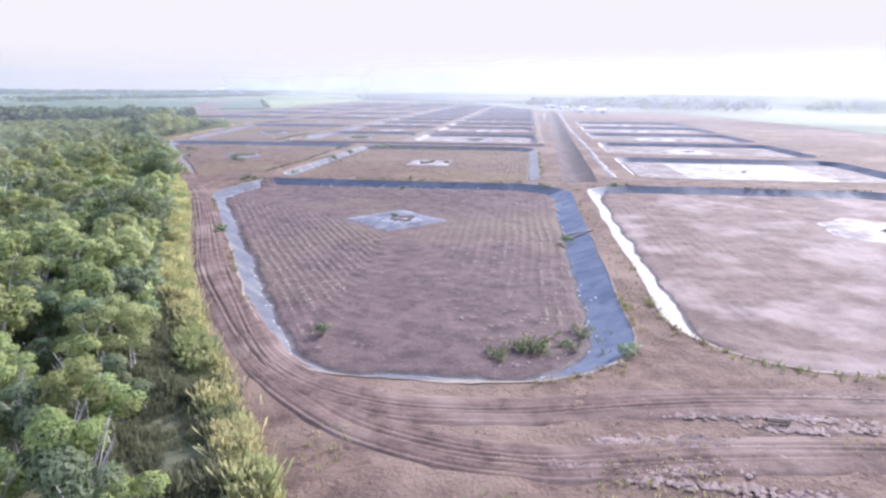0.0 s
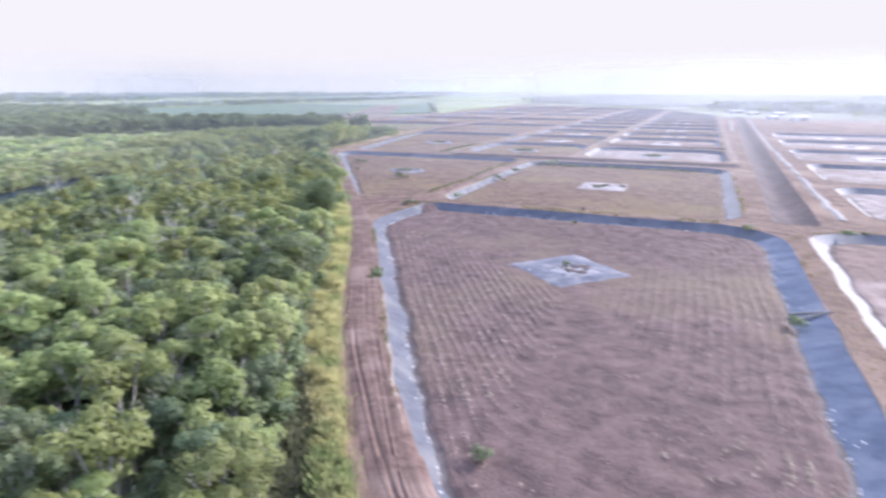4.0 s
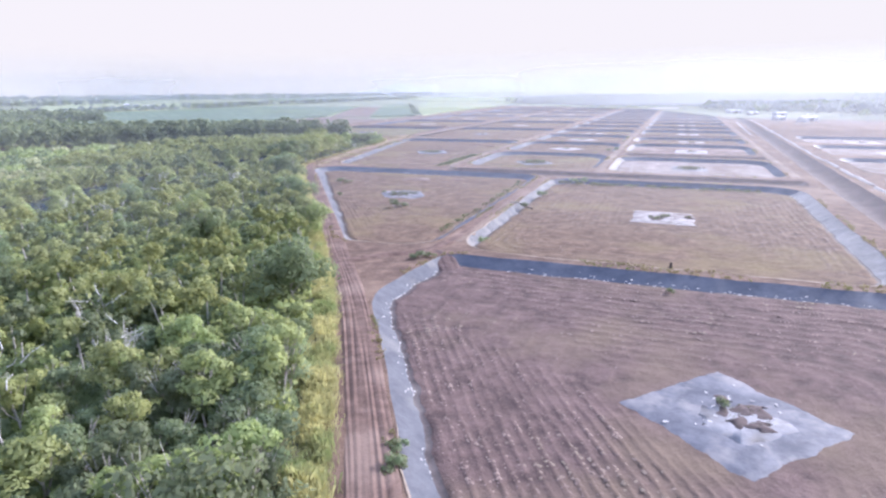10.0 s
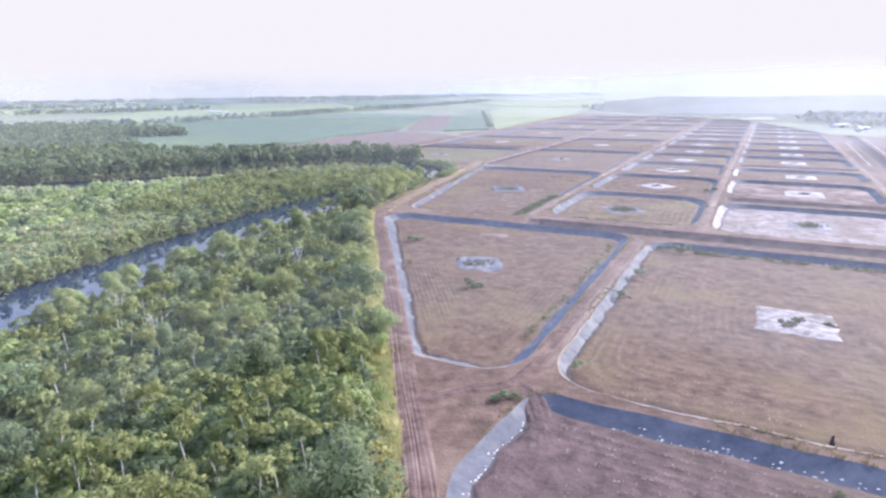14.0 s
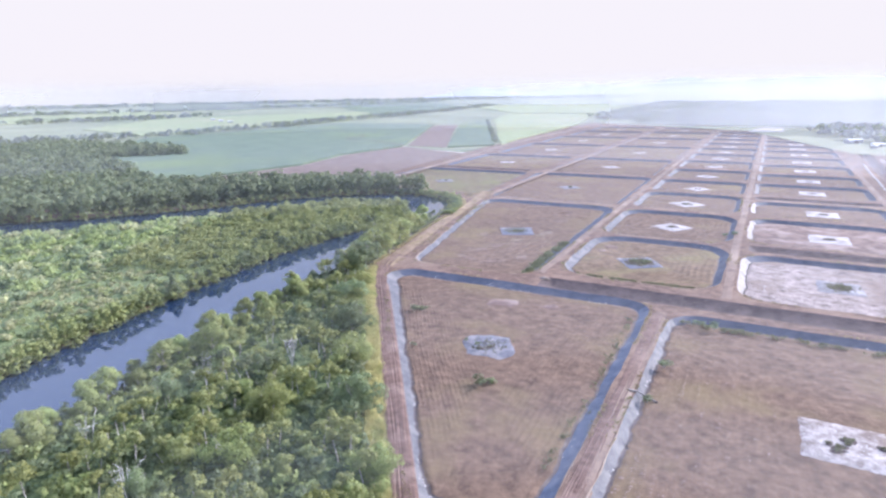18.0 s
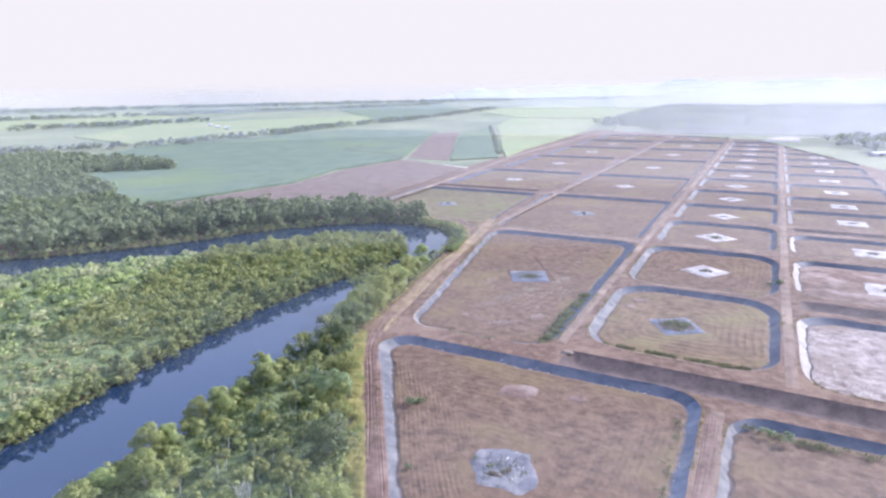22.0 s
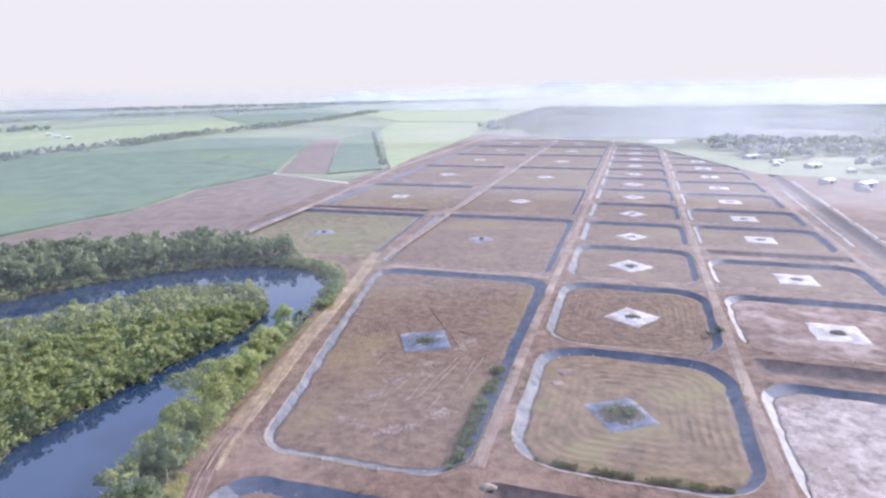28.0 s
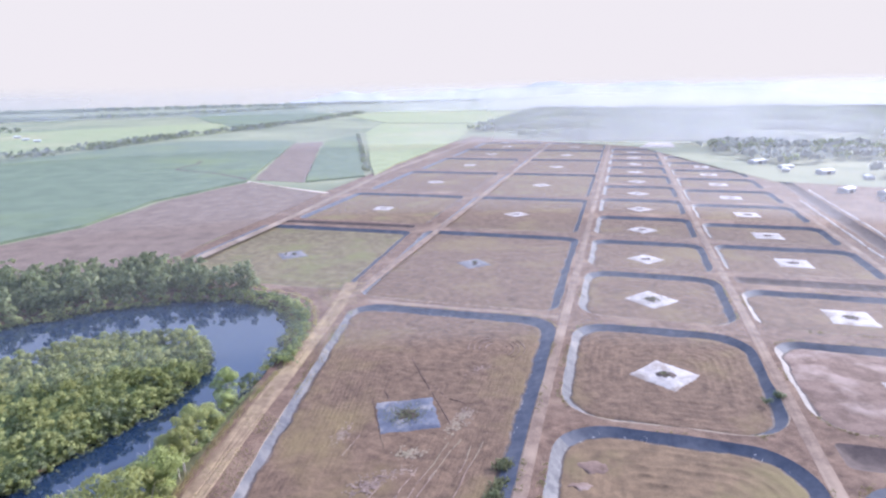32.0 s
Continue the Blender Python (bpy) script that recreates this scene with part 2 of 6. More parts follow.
# haze over the hills is painted as pale blue, helped by a faint glow
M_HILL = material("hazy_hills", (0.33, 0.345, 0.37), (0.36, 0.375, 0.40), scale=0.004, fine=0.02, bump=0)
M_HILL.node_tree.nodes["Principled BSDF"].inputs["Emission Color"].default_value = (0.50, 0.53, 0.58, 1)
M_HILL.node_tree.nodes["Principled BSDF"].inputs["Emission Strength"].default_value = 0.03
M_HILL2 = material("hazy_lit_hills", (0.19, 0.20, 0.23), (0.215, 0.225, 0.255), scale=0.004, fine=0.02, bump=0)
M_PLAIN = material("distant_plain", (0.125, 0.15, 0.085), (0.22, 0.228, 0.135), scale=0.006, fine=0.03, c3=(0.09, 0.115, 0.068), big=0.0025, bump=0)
M_WHITE = material("cream_painted_metal", (0.285, 0.290, 0.304), (0.347, 0.353, 0.370), rough=0.5, bump=0)


for m in (M_LEAF, M_LEAF2, M_LEAF3, M_LEAF4, M_LEAF5, M_LEAF6, M_GRASS):
    leafy(m)


def water_material(name, col, rough):
    m = bpy.data.materials.new(name)
    m.use_nodes = True
    b = m.node_tree.nodes["Principled BSDF"]
    b.inputs["Base Color"].default_value = (*col, 1)
    b.inputs["Roughness"].default_value = rough
    b.inputs["IOR"].default_value = 1.6
    n, bp = m.node_tree.nodes.new("ShaderNodeTexNoise"), m.node_tree.nodes.new("ShaderNodeBump")
    g = m.node_tree.nodes.new("ShaderNodeNewGeometry")
    m.node_tree.links.new(g.outputs["Position"], n.inputs["Vector"])
    n.inputs["Scale"].default_value, n.inputs["Detail"].default_value = 0.35, 3
    bp.inputs["Strength"].default_value, bp.inputs["Distance"].default_value = 0.012, 0.1
    m.node_tree.links.new(n.outputs[0], bp.inputs["Height"])
    m.node_tree.links.new(bp.outputs[0], b.inputs["Normal"])
    return m


M_RIVER = water_material("river_water", (0.011, 0.023, 0.05), 0.04)

# ---------- mesh helpers ----------
def mesh_np(name, verts, faces, mats, smooth=False, fmat=None, soft=None):
    """A mesh from arrays: verts (n,3), faces (m,k) of one size k."""
    me = bpy.data.meshes.new(name)
    v = np.asarray(verts, np.float32)
    f = np.asarray(faces, np.int32)
    me.vertices.add(len(v))
    me.vertices.foreach_set("co", v.ravel())
    k = f.shape[1]
    me.loops.add(f.size)
    me.loops.foreach_set("vertex_index", f.ravel())
    me.polygons.add(len(f))
    me.polygons.foreach_set("loop_start", np.arange(0, f.size, k, dtype=np.int32))
    for m in mats if isinstance(mats, (list, tuple)) else [mats]:
        me.materials.append(m)
    if fmat is not None:
        me.polygons.foreach_set("material_index", np.asarray(fmat, np.int32))
    me.polygons.foreach_set("use_smooth", np.full(len(f), smooth or soft is not None))
    if soft is not None:
        me.attributes.new("custom_normal", "FLOAT_VECTOR", "POINT").data.foreach_set("vector", np.asarray(soft, np.float32).ravel())
    me.update(calc_edges=True)
    me.validate()
    return me


def part(name, me, parent, label=""):
    ob = new(name, me)
    ob.parent = parent
    if label:
        ob["label"] = label
    return ob


def thing(name, label, category, group="", kind="", at=(0, 0, 0)):
    e = new(name)
    e.location = at
    return tagged(e, label, category, group, kind)


C18, S18 = math.cos(radians(18)), math.sin(radians(18))


def G(a, b):
    """Grid of the farm (a across, b along) to the world."""
    a += 0.012 * max(0.0, b - 400)
    return (C18 * a + S18 * b, -S18 * a + C18 * b)


def inside(poly, pts):
    p = np.asarray(poly)
    x, y = np.asarray(pts)[:, 0], np.asarray(pts)[:, 1]
    res = np.zeros(len(x), bool)
    for (x1, y1), (x2, y2) in zip(p, np.roll(p, -1, 0)):
        c = (y1 > y) != (y2 > y)
        res ^= c & (x < (x2 - x1) * (y - y1) / (y2 - y1 + 1e-12) + x1)
    return res


def outline(poly, r, d, step):
    """Rounded convex polygon (counter-clockwise), moved inwards by d; the same count of points for every d; r is one radius or one for each corner."""
    rs = r if isinstance(r, tuple) else (r,) * len(poly)
    p = [Vector((*q, 0)) for q in poly]
    n = len(p)
    out = []
    offs = []
    for i in range(n):
        a, b = p[i], p[(i + 1) % n]
        t = (b - a).normalized()
        nn = Vector((-t.y, t.x, 0))
        offs.append((a + nn * d, t, nn))
    cor = []
    for i in range(n):
        a, t1, _ = offs[i - 1]
        b, t2, _ = offs[i]
        den = t1.x * t2.y - t1.y * t2.x
        s = ((b - a).x * t2.y - (b - a).y * t2.x) / den
        cor.append(a + t1 * s)
    for i in range(n):
        t1, t2 = offs[i - 1][1], offs[i][1]
        ang = math.acos(max(-1, min(1, t1.dot(t2))))
        rr = max(rs[i] - d, 1.0)
        cut = rr * math.tan(ang / 2)
        c = cor[i] - t1 * cut + offs[i - 1][2] * rr
        st = -offs[i - 1][2]
        k = 10
        for j in range(k + 1):
            th = ang * j / k
            out.append(c + Vector((st.x * math.cos(th) - st.y * math.sin(th), st.x * math.sin(th) + st.y * math.cos(th), 0)) * rr)
        nxt = (i + 1) % n
        ang2 = math.acos(max(-1, min(1, offs[i][1].dot(offs[nxt][1]))))
        e0 = out[-1]
        e1 = cor[nxt] - offs[i][1] * (max(rs[nxt] - d, 1.0) * math.tan(ang2 / 2))
        m = max(2, int((p[nxt] - p[i]).length / step))
        for j in range(1, m):
            out.append(e0.lerp(e1, j / m))
    return np.array([(v.x, v.y) for v in out])


def rings(loops, zs):
    """Quads between closed loops of equal length."""
    n = len(loops[0])
    v = np.concatenate([np.c_[l, z if np.ndim(z) else np.full(n, z)] for l, z in zip(loops, zs)])
    i = np.arange(n)
    f = np.concatenate([np.c_[k * n + i, k * n + (i + 1) % n, (k + 1) * n + (i + 1) % n, (k + 1) * n + i] for k in range(len(loops) - 1)])
    return v, f


def unit(v):
    return v / (np.linalg.norm(v, axis=1)[:, None] + 1e-9)


def jitter(l, amp, scale, seed):
    """Uneven edges: points moved by smooth noise."""
    q = np.array([(noise.noise((x * scale, y * scale, seed)), noise.noise((x * scale, y * scale, seed + 7.7))) for x, y in l])
    return l + q * amp


HOLES = []          # outlines cut from the ground sheet
DEPTH = 1.4


def flat_bits(rng_, n, place, size):
    """Small ragged flat flakes: place(i) gives point, along and across directions."""
    V, k = [], 6
    for i in range(n):
        p, u, w = place(i)
        r = size * rng_.uniform(0.35, 1.3)
        for j in range(k):
            q = r * rng_.uniform(0.5, 1.1)
            V.append(p + u * (math.cos(j * 1.047) * q * 1.9) + w * (math.sin(j * 1.047) * q))
    return np.array(V), np.arange(n * k).reshape(n, k)


def lumps(rng_, P, size):
    """Clods: low five-sided lumps standing at the points P."""
    n = len(P)
    r = size * rng_.uniform(0.4, 1.5, n) ** 1.3
    th = rng_.uniform(0, 6.28, n)
    V = np.zeros((n, 6, 3))
    for j in range(5):
        q = r * rng_.uniform(0.7, 1.2, n)
        V[:, j] = P + np.c_[np.cos(th + j * 1.257) * q, np.sin(th + j * 1.257) * q, np.full(n, -0.06)]
    V[:, 5] = P + np.c_[rng_.normal(0, 0.25, n) * r, rng_.normal(0, 0.25, n) * r, r * rng_.uniform(0.15, 0.34, n)]
    o = np.arange(n) * 6
    F = np.concatenate([np.c_[o + j, o + (j + 1) % 5, o + 5] for j in range(5)])
    return V.reshape(-1, 3), F


def blades(rng_, n, cx, cy, z, spread, h):
    """A clump of thin upright leaves."""
    q = np.c_[rng_.normal(cx, spread, n), rng_.normal(cy, spread, n)]
    th = rng_.uniform(0, 6.28, n)
    hh = h * rng_.uniform(0.4, 1.2, n)
    a = np.c_[np.cos(th) * hh * 0.1, np.sin(th) * hh * 0.1, np.zeros(n)]
    b = np.c_[rng_.normal(0, 0.35, n) * hh, rng_.normal(0, 0.35, n) * hh, hh]
    base = np.c_[q, np.full(n, z)]
    v = np.stack([base - a * 0.6, base + a * 0.6, base + a + b, base - a + b * 0.9], 1).reshape(-1, 3)
    return v, np.arange(n * 4).reshape(n, 4)


def pond(poly, r=9.0, step=2.0, bank=3.0, moat=0.5, bed=None, patch=None, psize=10.0, near=True, label="", seed=0.0, prings=36, turn=45.0, shape=4, clods=0, flecks=0, soaked=None, reeds=0, mounds=4, furrow=2.0, ridge=0.14, face=None, green=0.5, sludge=None, lump=0.2, crust=(), lean=0.0, clodmat=None, pale_east=None):
    """A drained pond: bank, wet channel round the bed, ploughed bed, sludge patch in the middle."""
    poly = [G(*q) for q in poly]
    rng_ = np.random.default_rng(int(seed * 10))
    rim = jitter(outline(poly, r, 0, step), 0.5, 0.12, seed)
    HOLES.append(rim)
    c = rim.mean(0)
    e = thing("pond", label or "drained earthen pond with ploughed brown mud bed", "pond", "drained ponds", at=(c[0], c[1], 0))
    toe = jitter(jitter(outline(poly, r, bank, step), 0.7, 0.15, seed + 1), 0.28 if near else 0.1, 0.45, seed + 3)
    slide = np.array([-C18, S18]) * lean          # the sunny side is the steeper one
    toe = toe + slide
    if near:
        toe = jitter(toe, 0.2, 1.3, seed + 2)
    soft_in = outline(poly, r, bank + moat + 0.3, step) + slide
    mid = jitter((rim + toe) / 2, 0.25 if near else 0.0, 0.6, seed + 4)
    v, f = rings([rim, mid, toe], [0.0, -DEPTH * 0.55 + 0.0, -DEPTH])
    off = np.array([c[0], c[1], 0])
    tg = np.roll(rim, -1, 0) - rim
    tg /= np.linalg.norm(tg, axis=1)[:, None] + 1e-9
    # bank colour imitates sun and shade: dark liner on shady sides, paler face elsewhere
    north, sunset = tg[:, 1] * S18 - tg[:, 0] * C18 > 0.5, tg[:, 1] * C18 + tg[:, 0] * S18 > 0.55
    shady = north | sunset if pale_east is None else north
    east_face = sunset & ~north if pale_east else np.zeros(len(rim), bool)
    for name, pick, mt, lb in (("bank", shady, M_BANK, "steep bank face turned from the sun, shade in its colour"), ("pale_bank", ~shady & ~east_face, face or M_BANK, "sunward bank face, sunlight in its paler colour"), ("streaked_bank", east_face, pale_east, "paler east bank face")):
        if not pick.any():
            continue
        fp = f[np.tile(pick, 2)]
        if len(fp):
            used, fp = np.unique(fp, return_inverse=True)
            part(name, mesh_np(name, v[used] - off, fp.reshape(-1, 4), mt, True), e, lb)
    if flecks:
        m = len(rim)

        def place(i):
            while True:
                k = rng_.integers(m)
                if noise.noise((toe[k][0] * 0.06, toe[k][1] * 0.06, seed)) > 0.0:
                    break
            s_ = 1 - abs(rng_.normal(0, 0.22)) * (rng_.random() < 0.4)
            s_ = max(0.55, s_)
            lo_, hi_ = np.array([*toe[k], -DEPTH]), np.array([*mid[k], -DEPTH * 0.55])
            p = hi_ + (lo_ - hi_) * ((s_ - 0.5) * 2) + [0, 0, 0.03]
            u = np.array([*(toe[(k + 1) % m] - toe[k]), 0])
            u /= np.linalg.norm(u) + 1e-9
            w = (lo_ - hi_) / (np.linalg.norm(lo_ - hi_) + 1e-9)
            return p, u, w
        v, f = flat_bits(rng_, flecks, place, 0.14)
        o = part("scum", mesh_np("scum", v - off, f, M_SCUM), e, "pale flakes of dried scum on the bank")
        o["kind"] = "stuff"
    inn = toe + (outline(poly, r, bank + moat, step) - outline(poly, r, bank, step))
    if near:
        inn = jitter(inn, 0.35, 0.8, seed + 12)
    v, f = rings([toe, toe * 0.5 + inn * 0.5, inn], [-DEPTH, -DEPTH - 0.06, -DEPTH + 0.06])
    part("channel", mesh_np("channel", v - off, f, M_MOAT, True), e, "shallow channel of wet grey mud")
    # dry cream crust along the rims that face away from the sun's side
    dv = (rim - c) / np.linalg.norm(rim - c, axis=1)[:, None]
    south = np.clip(-(dv[:, 1] * C18 + dv[:, 0] * S18) * 1.6 - 0.45, 0.0, 1.0)
    ragg = np.array([0.35 + 0.5 * noise.noise((x * 0.15, y * 0.15, seed)) + 0.4 * noise.noise((x * 0.8, y * 0.8, seed)) for x, y in rim])
    wide = (np.clip(ragg, 0.05, 1.0) * south)[:, None]
    v, f = rings([rim + dv * wide * 0.9, rim - dv * 0.05, rim - dv * (0.05 + 0.4 * wide)], [-0.03 + 0.09 * (south > 0), 0.07 * south - 0.02, -0.22 * south - 0.06])
    f = f[np.tile(south > 0.02, 2)]
    used, f = np.unique(f, return_inverse=True)
    part("rim_crust", mesh_np("rim_crust", v[used] - off, f.reshape(-1, 4), M_CRUST, True), e, "cream dry crust along the pond rim")
    for j, (a_, b_, r_) in enumerate(crust):
        kx, ky = G(a_, b_)
        tt = np.arange(40) / 40 * 2 * math.pi
        ls = [jitter(jitter(np.c_[np.cos(tt) * r_ * q * 1.4 + kx, np.sin(tt) * r_ * q + ky], 2.2 * q, 0.25, seed + j), 0.9 * q, 0.9, seed + j + 3) for q in (1.0, 0.75, 0.4, 0.03)]
        v, f = rings(ls, [-DEPTH + 0.05, -DEPTH + 0.28, -DEPTH + 0.36, -DEPTH + 0.38])
        part("dry_patch", mesh_np("dry_patch", v - off, f, M_BEDP, True), e, "pale dry patch on the pond bed")
    loops, zs = [inn], [-DEPTH + 0.06]
    half = np.linalg.norm(inn - c, axis=1).mean()
    crest = []
    for k in range(1, prings + 1):
        s = 1 - (k / prings) * 0.995
        bl = min(1.0, k / 4)
        l = c + (inn * (1 - bl) + soft_in * bl - c) * s
        h = np.array([noise.noise((x * 0.11, y * 0.11, seed)) * 0.16 + noise.noise((x * 0.6, y * 0.6, seed + 3)) * 0.07 for x, y in l])
        if near:
            # broken furrow ridges that follow the shore, turned by slow noise
            ph = np.array([half * k / prings / furrow + 1.1 * noise.noise((x * 0.03, y * 0.03, seed + 2)) + 0.16 * noise.noise((x * 0.3, y * 0.3, seed + 6)) for x, y in l])
            rd = (1 - np.abs(2 * (ph % 1.0) - 1)) ** 4.5
            br = np.array([min(1.3, max(0.0, 0.8 + 0.8 * noise.noise((x * 0.05, y * 0.05, seed + 9)) + 0.6 * noise.noise((x * 0.4, y * 0.4, seed + 5)))) for x, y in l])
            gap = np.linalg.norm(np.roll(l, -1, 0) - l, axis=1)
            gap = np.minimum(gap, np.roll(gap, 1))
            hr = ridge * rd * br * np.clip(gap / np.median(gap) * 1.6 - 0.5, 0, 1)
            h = h + hr
            crest.append(np.c_[l, -DEPTH + 0.17 + h, hr * gap])
        if patch:
            g = np.array(G(*patch))
            fade = np.clip((np.linalg.norm(l - g, axis=1) - psize * 0.75) / 4.0, 0.0, 1.0)
            h = h * fade
            if near:
                crest[-1][:, 3] *= fade > 0.9
        zs.append(-DEPTH + 0.17 + h)
        loops.append(l)
    v, f = rings(loops, zs)
    part("bed", mesh_np("bed", v - off, f, bed or M_BED, True), e)
    if clods and near:
        cr = np.concatenate(crest[1:])
        w = cr[:, 3] ** 1.2 * np.linalg.norm(cr[:, :2] - c, axis=1) * (cr[:, 3] > 0)
        P = cr[rng_.choice(len(cr), clods, p=w / w.sum())][:, :3] + np.c_[rng_.normal(0, 0.12, (clods, 2)), np.full(clods, -0.04)]
        v, f = lumps(rng_, P, 0.17)
        o = part("turned_mud", mesh_np("turned_mud", v - off, f, clodmat or bed or M_BED, True), e, "broken clods of turned mud")
        o["kind"] = "stuff"
    if patch:
        px, py = G(*patch)
        k = 96 if near else 40
        th = np.arange(k) / k * 2 * math.pi
        if shape == 4:
            rad = 1 / (np.abs(np.cos(th)) + np.abs(np.sin(th)))
        else:
            rad = np.ones(k) * 0.8
        ls = []
        for s in (1.0, 0.88, 0.55, 0.25, 0.02):
            l = np.c_[np.cos(th + radians(turn)) * rad * psize * s + px, np.sin(th + radians(turn)) * rad * psize * s + py]
            ls.append(jitter(jitter(l, (0.5 if shape == 4 else 3.4) * s, 0.3 if shape == 4 else 0.17, seed + 4), 0.45 * s, 1.1, seed + 5))
        zt = -DEPTH + 0.27
        v, f = rings(ls, [zt - 0.35, zt, zt + 0.03, zt + 0.05, zt + 0.06])
        pm = soaked or sludge or (M_SLUDGE if near and bed is not M_BEDW else M_SLUDGEW)
        part("sludge_patch", mesh_np("sludge_patch", v - off, f, pm, True), e, "dark wet mud patch in the middle of the bed" if soaked else "pale dried sludge patch in the middle of the bed")
        if near:
            def place2(i):
                d = rng_.uniform(0, 6.28)
                q = abs(rng_.normal(0.42, 0.2)) * psize * 0.7
                x, y = px + math.cos(d) * q, py + math.sin(d) * q
                a_ = rng_.uniform(0, 6.28)
                return np.array([x, y, zt + 0.075]), np.array([math.cos(a_), math.sin(a_), 0]), np.array([-math.sin(a_), math.cos(a_), 0])
            v, f = flat_bits(rng_, 36, place2, 0.17)
            v[:, 2] += np.repeat(np.arange(36) * 0.001, 6)
            o = part("scum", mesh_np("scum", v - off, f, M_SLUDGEW if soaked else M_SCUM), e, "pale flakes of dried scum on the sludge")
            o["kind"] = "stuff"
        kk = 24
        th = np.arange(kk) / kk * 2 * math.pi
        for j in range(mounds if near else 1):
            many = near and mounds > 1
            mr = psize * (rng_.uniform(0.05, 0.11) if many else lump)
            mx, my = px + rng_.normal(0, psize * 0.17) * many, py + rng_.normal(0, psize * 0.17) * many
            ls = []
            for s in (1.15, 0.85, 0.55, 0.3, 0.03):
                l = np.c_[np.cos(th) * mr * s * 1.3 + mx, np.sin(th) * mr * s + my]
                ls.append(jitter(l, 1.3 * s, 0.8, seed + 6 + j))
            zz = [np.array([zt + hh + noise.noise((x * 1.4, y * 1.4, seed)) * 0.22 * (hh > 0) for x, y in l]) for l, hh in zip(ls, (-0.05, 0.1, 0.2, 0.26, 0.28))]
            v, f = rings(ls, zz)
            part("mud_mound", mesh_np("mud_mound", v - off, f, M_DITCH, True), e, "dark lump of mud on the sludge")
            if near:
                v, f = blades(rng_, int((50 + 160 * mr) * green), mx, my, zt + 0.1, mr * 0.4, 0.2 + 0.5 * green)
                o = part("grass_clump", mesh_np("grass_clump", v - off, f, M_REED), e, "dull green grass on the mud lump")
                o["kind"] = "stuff"
        if reeds:
            v, f = blades(rng_, reeds, px, py, zt, psize * 0.24, 0.75)
            o = part("reeds", mesh_np("reeds", v - off, f, M_REED), e, "patch of green reeds on wet mud")
            o["kind"] = "stuff"
    return e


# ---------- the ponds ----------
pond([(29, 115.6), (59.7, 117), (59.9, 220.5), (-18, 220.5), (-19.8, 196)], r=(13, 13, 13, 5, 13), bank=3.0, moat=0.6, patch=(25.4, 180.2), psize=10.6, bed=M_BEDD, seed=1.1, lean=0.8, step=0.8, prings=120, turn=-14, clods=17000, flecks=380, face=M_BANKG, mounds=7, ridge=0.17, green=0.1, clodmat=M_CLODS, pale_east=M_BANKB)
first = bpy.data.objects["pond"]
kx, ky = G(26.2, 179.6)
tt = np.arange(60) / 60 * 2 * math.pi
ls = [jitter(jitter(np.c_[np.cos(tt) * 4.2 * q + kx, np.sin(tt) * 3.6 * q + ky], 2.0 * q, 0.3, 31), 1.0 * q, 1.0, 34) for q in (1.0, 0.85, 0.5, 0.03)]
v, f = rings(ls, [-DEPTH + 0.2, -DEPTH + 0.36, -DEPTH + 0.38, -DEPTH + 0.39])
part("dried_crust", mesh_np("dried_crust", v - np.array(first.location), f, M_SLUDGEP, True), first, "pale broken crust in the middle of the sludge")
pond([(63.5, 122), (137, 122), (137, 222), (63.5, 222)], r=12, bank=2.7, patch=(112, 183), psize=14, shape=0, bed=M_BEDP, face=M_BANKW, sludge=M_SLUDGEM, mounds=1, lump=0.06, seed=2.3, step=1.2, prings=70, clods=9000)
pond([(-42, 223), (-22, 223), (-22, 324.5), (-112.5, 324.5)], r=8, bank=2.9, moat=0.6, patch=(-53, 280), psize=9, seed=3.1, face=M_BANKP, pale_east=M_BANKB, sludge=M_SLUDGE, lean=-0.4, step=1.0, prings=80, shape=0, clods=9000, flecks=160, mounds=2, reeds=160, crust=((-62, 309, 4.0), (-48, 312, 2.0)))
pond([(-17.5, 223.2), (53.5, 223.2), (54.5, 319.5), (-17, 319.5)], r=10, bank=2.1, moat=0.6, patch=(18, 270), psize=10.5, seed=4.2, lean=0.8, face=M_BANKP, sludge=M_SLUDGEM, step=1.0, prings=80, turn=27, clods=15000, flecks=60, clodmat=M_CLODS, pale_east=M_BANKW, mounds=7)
pond([(-106.5, 332), (-61.8, 332.5), (-61.8, 459.5), (-133.5, 459.5)], r=10, bank=2.6, face=M_BANKG, ridge=0.15, moat=0.6, patch=(-90.2, 394.7), psize=10.6, seed=5.7, lean=1.2, step=1.1, prings=86, turn=52, clods=11000, flecks=120, soaked=M_WETMUD, reeds=420, mounds=1)
pond([(-56.2, 341), (-6.4, 341), (-6.4, 399.5), (-56.2, 399.5)], r=13, bank=2.4, bed=M_BEDG, face=M_BANKP, patch=(-33.6, 367.5), psize=9.5, seed=6.2, ridge=0.3, furrow=2.4, lump=0.43, step=1.1, prings=50, turn=-30, clods=1500, flecks=40, soaked=M_WETMUD, reeds=700, mounds=1, crust=((-48, 385, 2.4), (-50, 378, 1.5)))
pond([(-56.6, 401.8), (-6.3, 402.8), (-6.3, 459.5), (-56.6, 459.5)], r=12, bank=2.2, patch=(-31.3, 430), psize=9.8, seed=7.9, face=M_BANKP, sludge=M_SLUDGEW, ridge=0.3, furrow=2.2, step=1.2, prings=46, turn=-6, clods=1500, mounds=1)
pond([(-56.6, 466), (-7, 466), (-7, 516.5), (-56.6, 516.5)], r=10, bank=2.2, patch=(-32.5, 489), psize=10.3, seed=8.4, face=M_BANKP, sludge=M_SLUDGEW, prings=30, turn=-14, mounds=1, reeds=160)
